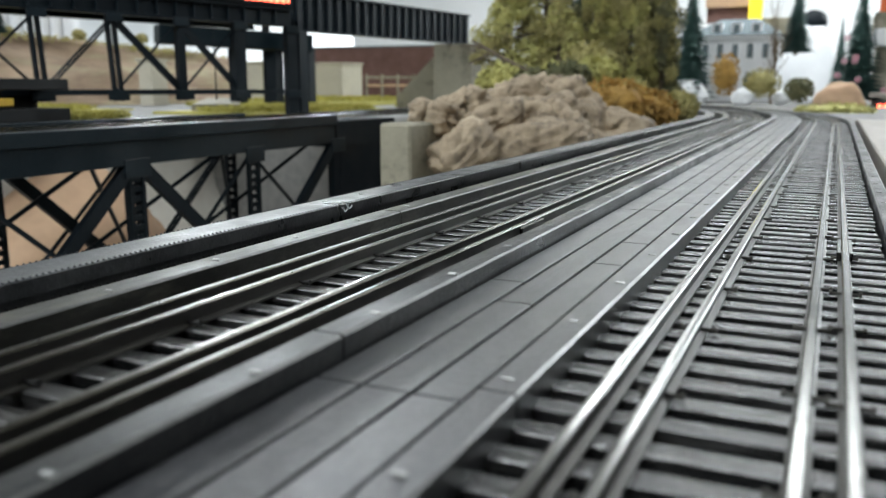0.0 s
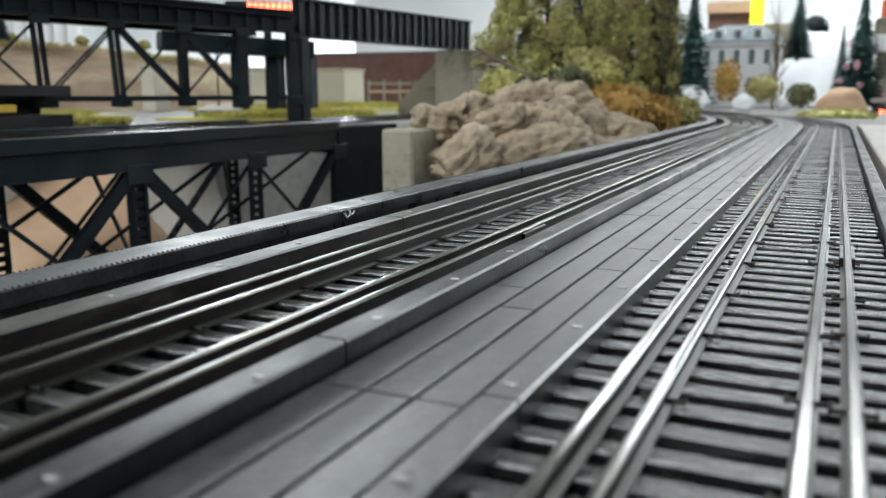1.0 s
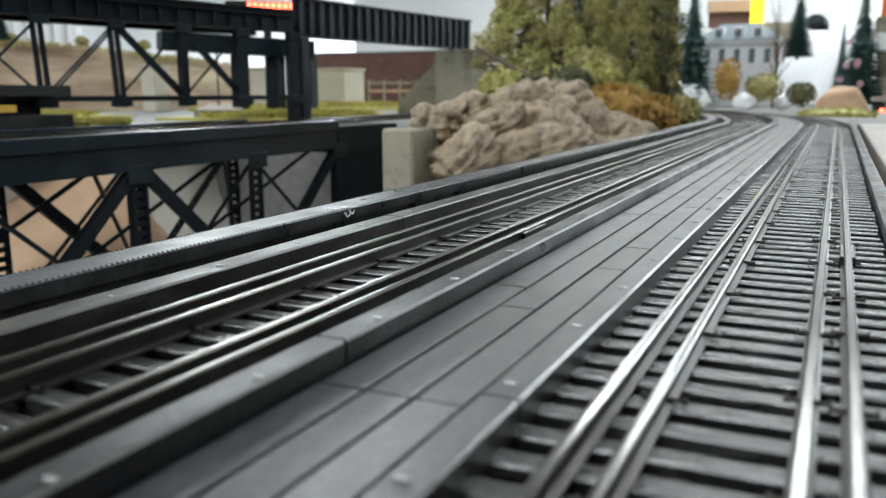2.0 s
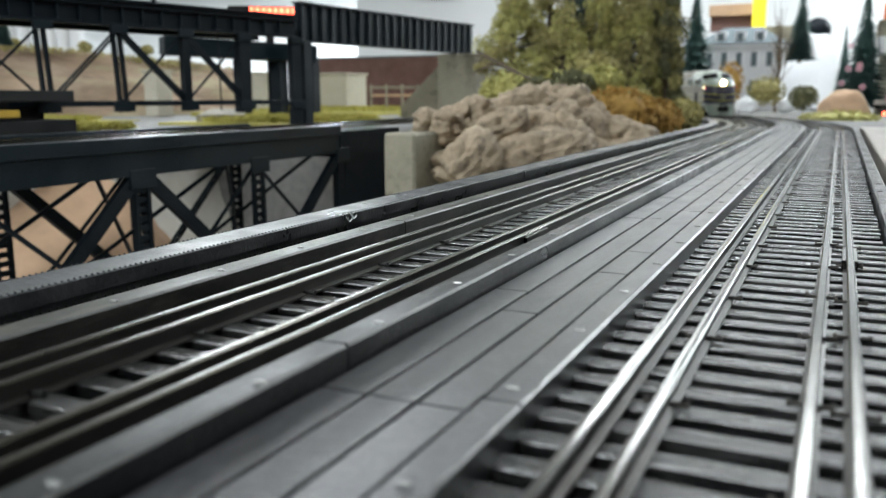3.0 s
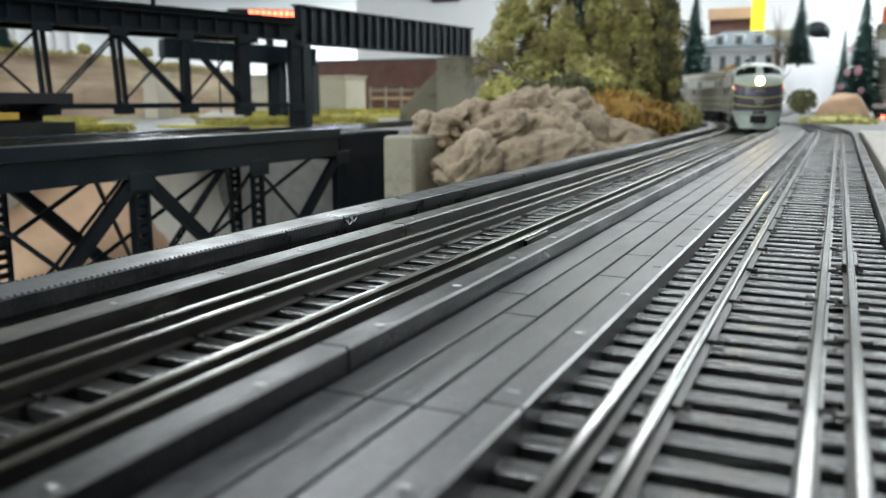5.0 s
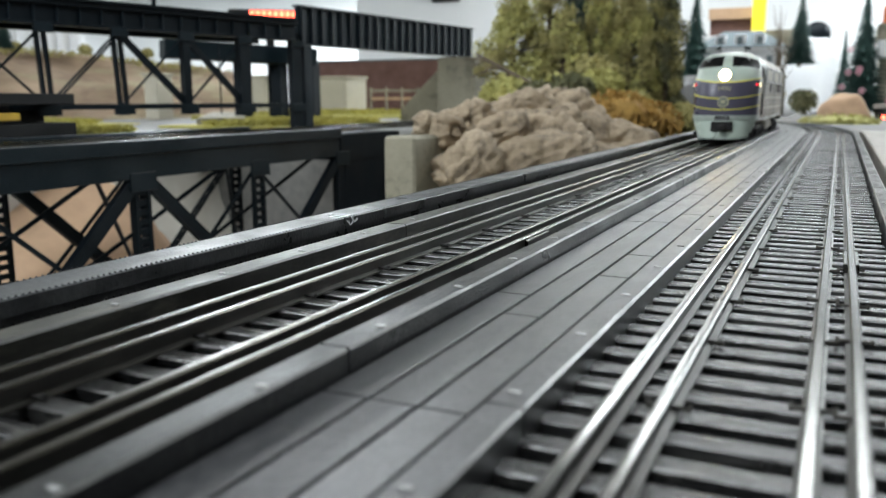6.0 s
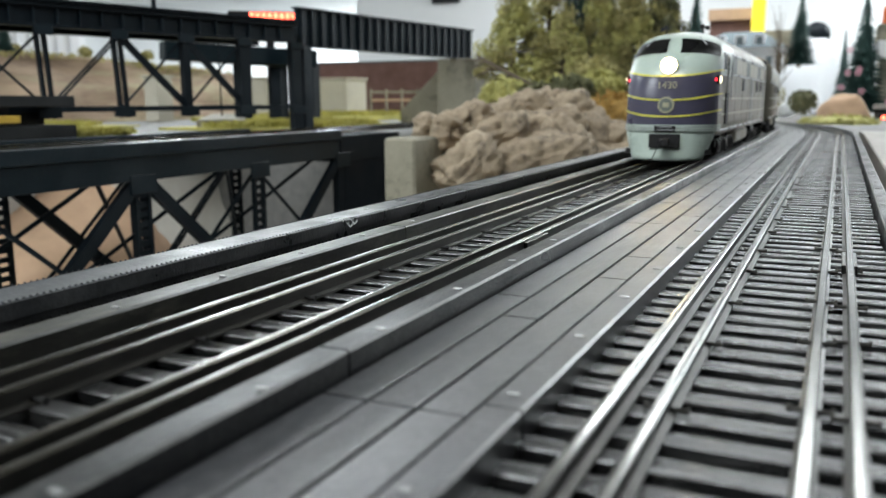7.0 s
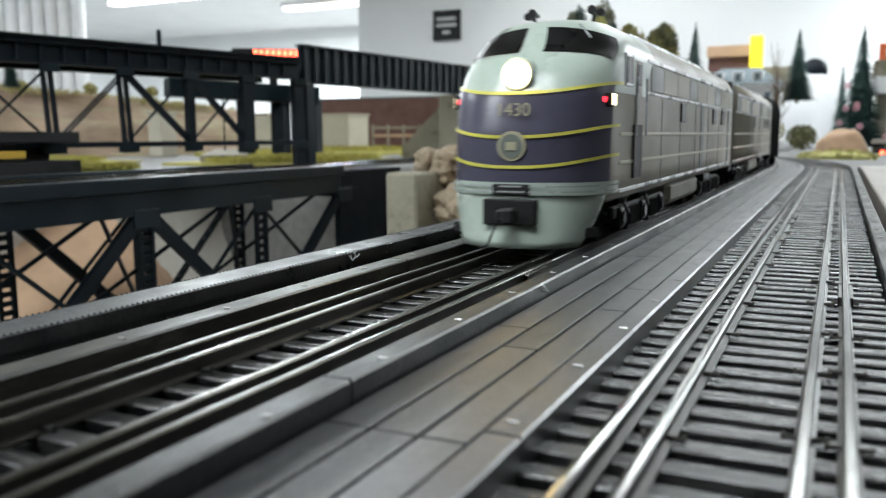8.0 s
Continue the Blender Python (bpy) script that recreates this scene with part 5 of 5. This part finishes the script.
def scenery_right():
    """What stands behind the curve besides the house and the mountain."""
    root = thing("station_building", "beige model station with orange roof sign", "building", "far buildings")
    for nm, m, cx, cy, cz, sx, sy, sz in (("wall", "beige", 0.245, 2.95, 0.08, 0.30, 0.2, 0.18), ("canopy", "house", 0.245, 2.83, 0.185, 0.32, 0.05, 0.05), ("roof", "concrete", 0.245, 2.95, 0.235, 0.32, 0.22, 0.05), ("roof_sign", "orange", 0.245, 2.86, 0.285, 0.30, 0.02, 0.05), ("platform", "wood", 0.245, 2.76, 0.02, 0.32, 0.1, 0.014)):
        bm = bmesh.new()
        box(bm, cx, cy, cz, sx, sy, sz, bevel=0.002)
        part(nm, bm, m, root)
    for k in range(4):
        bm = bmesh.new()
        box(bm, 0.127 + k * 0.05, 2.848, 0.285, 0.028, 0.006, 0.026)
        part("letter_bar", bm, "house", root)
    root = thing("led_strip", "small black display with red glowing characters", "sign", at=pose(0.155, 2.62, -0.012))
    bm = bmesh.new()
    box(bm, 0, 0, 0.0, 0.12, 0.03, 0.03, bevel=0.002)
    part("case", bm, "sign_black", root)
    for k in range(7):
        bm = bmesh.new()
        box(bm, -0.046 + k * 0.0145, -0.017, 0.003, 0.009, 0.004, 0.011)
        part("glyph_bar", bm, "led", root, "glowing red bar")
    # shop with yellow lantern sign
    root = thing("shop_building", "brown brick model shop with orange fascia", "building", "far buildings")
    for nm, m, cx, cy, cz, sx, sy, sz in (("wall", "brick", -0.46, 4.2, 0.19, 0.22, 0.2, 0.41), ("fascia", "orange_rock", -0.46, 4.09, 0.42, 0.23, 0.03, 0.05), ("base", "house", -0.46, 4.09, 0.31, 0.24, 0.03, 0.03)):
        bm = bmesh.new()
        box(bm, cx, cy, cz, sx, sy, sz, bevel=0.002)
        part(nm, bm, m, root)
    root = thing("yellow_sign", "tall glowing yellow sign on a post", "sign", at=pose(-0.352, 4.0, -0.012))
    bm = bmesh.new()
    box(bm, 0, 0, 0.41, 0.055, 0.04, 0.15, bevel=0.006)
    part("panel", bm, "yellow", root)
    bm = bmesh.new()
    rod(bm, (0, 0, 0), (0, 0, 0.34), 0.008, n=8)
    part("post", bm, "truss_dark", root)
    block("grey_shed", "concrete", -0.26, 4.15, -0.02, 0.14, 0.2, 0.36, "grey model shed behind the house", "building")
    # bare twig tree
    root = thing("bare_tree", "bare pinkish brown twig tree", "tree")
    rng = random.Random(8)
    bm = bmesh.new()
    rod(bm, (-0.20, 3.05, -0.02), (-0.195, 3.05, 0.2), 0.006, 0.004, n=6)
    for k in range(46):
        z = rng.uniform(0.05, 0.24)
        a, l = rng.uniform(0, 6.3), rng.uniform(0.02, 0.06)
        rod(bm, (-0.198, 3.05, z), (-0.198 + math.cos(a) * l, 3.05 + math.sin(a) * l, z + rng.uniform(0.04, 0.12)), 0.0016, 0.0006, n=4)
    part("branches", bm, "bark", root)
    # white wrapping at the mountain foot
    for k, (x, y, w) in enumerate([(-0.46, 2.95, 0.07), (-0.255, 2.68, 0.035), (-0.15, 2.75, 0.03)]):
        bm = bmesh.new()
        blob(bm, (x, y, 0.01), w, 2, (1, 0.6, 0.8), 0.3)
        tagged(part("snow_mound", bm, "snow", None), "white cotton snow heap in front of the house", "snow")


def background():
    spruce(-0.462, 3.0, -0.01, 0.43, 0.20, 1, "dark green model spruce tree behind the house")
    spruce(-0.142, 3.2, 0.15, 0.255, 0.13, 2, "dark green model spruce standing on the snow mountain")
    spruce(0.052, 2.8, -0.01, 0.37, 0.18, 3, "dark green artificial spruce with pink blossoms", 9)
    spruce(0.0, 3.4, -0.01, 0.30, 0.08, 4, "dark green small spruce beside the snow mountain")
    bm = bmesh.new()
    blob(bm, (-0.109, 3.79, 0.30), 0.055, 3, (1, 0.8, 0.85), 0.12)
    rod(bm, (-0.109, 3.79, -0.012), (-0.109, 3.79, 0.28), 0.02, n=10)
    tagged(part("dark_ball", bm, "truss_dark", None, smooth=True), "dark rounded tunnel rock behind the snow mountain", "rock")
    bush("bush", -0.31, 2.70, 0.08, 0.055, "leaf_ochre", 5, "olive brown bush in front of the house", (0.8, 0.8, 1.2))
    bush("bush", -0.205, 2.70, 0.055, 0.05, "leaf", 6, "olive bush in front of the house", (1.1, 0.8, 0.9))
    bush("bush", -0.093, 2.5, 0.035, 0.04, "leaf_dark", 7, "dark olive rounded bush by the curve", (1, 0.8, 0.85))
    bm = bmesh.new()
    blob(bm, (0.008, 2.3, 0.0), 0.058, 4, (1, 0.9, 1.0), 0.2)
    tagged(part("earth_mound", bm, "orange_rock", None, smooth=True), "rounded tan earth mound beside the track", "mound")
    bush("turf_patch", 0.0, 2.1, -0.008, 0.09, "leaf_light", 8, "yellow-green turf beside the curved track", (1, 0.7, 0.18), 0.005, 900)


# place, foot, height, spread, foliage, clumps, bare share of the trunk
# back trees use darker leaves: the shade of the gaps put into colour
TREES = [
    (-0.510, 1.365, 0.0, 0.215, 0.135, ("leaf_light", "leaf", "leaf_light"), 30, 0.30),
    (-0.468, 1.430, 0.0, 0.240, 0.115, ("leaf", "leaf_light", "leaf"), 28, 0.22),
    (-0.430, 1.39, 0.02, 0.150, 0.100, ("leaf_light", "leaf"), 24, 0.15),
    (-0.462, 1.57, 0.0, 0.275, 0.085, ("leaf_dark", "spruce"), 30, 0.08),
    (-0.420, 1.60, 0.0, 0.285, 0.085, ("spruce", "leaf_dark"), 32, 0.08),
    (-0.395, 1.50, 0.0, 0.250, 0.085, ("leaf", "leaf_light"), 32, 0.10),
    (-0.345, 1.50, -0.01, 0.240, 0.105, ("leaf", "leaf_light", "leaf"), 46, 0.06),
    (-0.289, 1.54, -0.01, 0.245, 0.085, ("leaf", "leaf_dark"), 44, 0.06),
    (-0.318, 1.60, -0.01, 0.240, 0.080, ("leaf_dark",), 34, 0.08),
    (-0.370, 1.63, -0.01, 0.255, 0.090, ("leaf_dark", "spruce"), 34, 0.08),
]

room()
# every lamp gets a fixture, the added unseen ones too
for lx, ly in LAMPS:
    room_and_fill_fixture(lx, ly)
ground()
bench()
rock_mass()
concrete_block("concrete_abutment", "weathered concrete abutment block at the bridge end", -0.463, -0.4235, 0.826, 0.915, -0.32, 0.003)
concrete_block("concrete_pier", "tall concrete pier under the plate girder", -0.835, -0.742, 1.745, 1.83, -0.05, 0.1365)
truss_bridge()
upper_bridge()
for x, y, z, h, w, mats, clumps, bare in TREES:
    tree(x, y, z, h, w, mats, int(-x * 1000), "olive green model tree with airy foliage on the rocky bank", clumps, 0.0, bare)
fallen_trunk()
for x, y, z, r, m, sx in [(-0.290, 1.215, 0.022, 0.046, "leaf_ochre", 1.25), (-0.252, 1.25, 0.010, 0.040, "leaf_ochre", 1.2), (-0.222, 1.36, 0.012, 0.036, "leaf", 0.8), (-0.44, 1.22, 0.045, 0.032, "leaf", 1.3), (-0.405, 1.19, 0.05, 0.026, "leaf_dark", 1.3), (-0.375, 1.25, 0.06, 0.030, "leaf_dark", 1.3), (-0.40, 1.27, 0.055, 0.035, "leaf_light", 1.2), (-0.345, 1.32, 0.065, 0.035, "leaf_light", 1.1), (-0.46, 1.2, 0.05, 0.035, "leaf_light", 1.2), (-0.30, 1.36, 0.03, 0.035, "leaf", 1.0), (-0.37, 1.36, 0.09, 0.035, "leaf", 1.2), (-0.25, 1.45, 0.0, 0.035, "leaf", 1.0)]:
    bush("bush", x, y, z, r, m, int(x * -1000), "ochre orange bush at the foot of the rocks" if m == "leaf_ochre" else "olive green brushy undergrowth on the rocks", (sx, 0.9, 0.75))
scenery_left()
scenery_right()
house()
snow_mountain()
background()
bridge_deck()
edge_board()
railway_track(TRACK_L, "tarnished two-rail model railway track with guard rails", 4.6, "rail_dark", (-0.1163, -0.0962))
railway_track(TRACK_R, "bright two-rail model railway track with guard rails on dark ties", 2.6, "rail", (-0.0210, -0.0006))
TRAIN = [lead_unit(), booster_unit(), dark_car()]

motions()
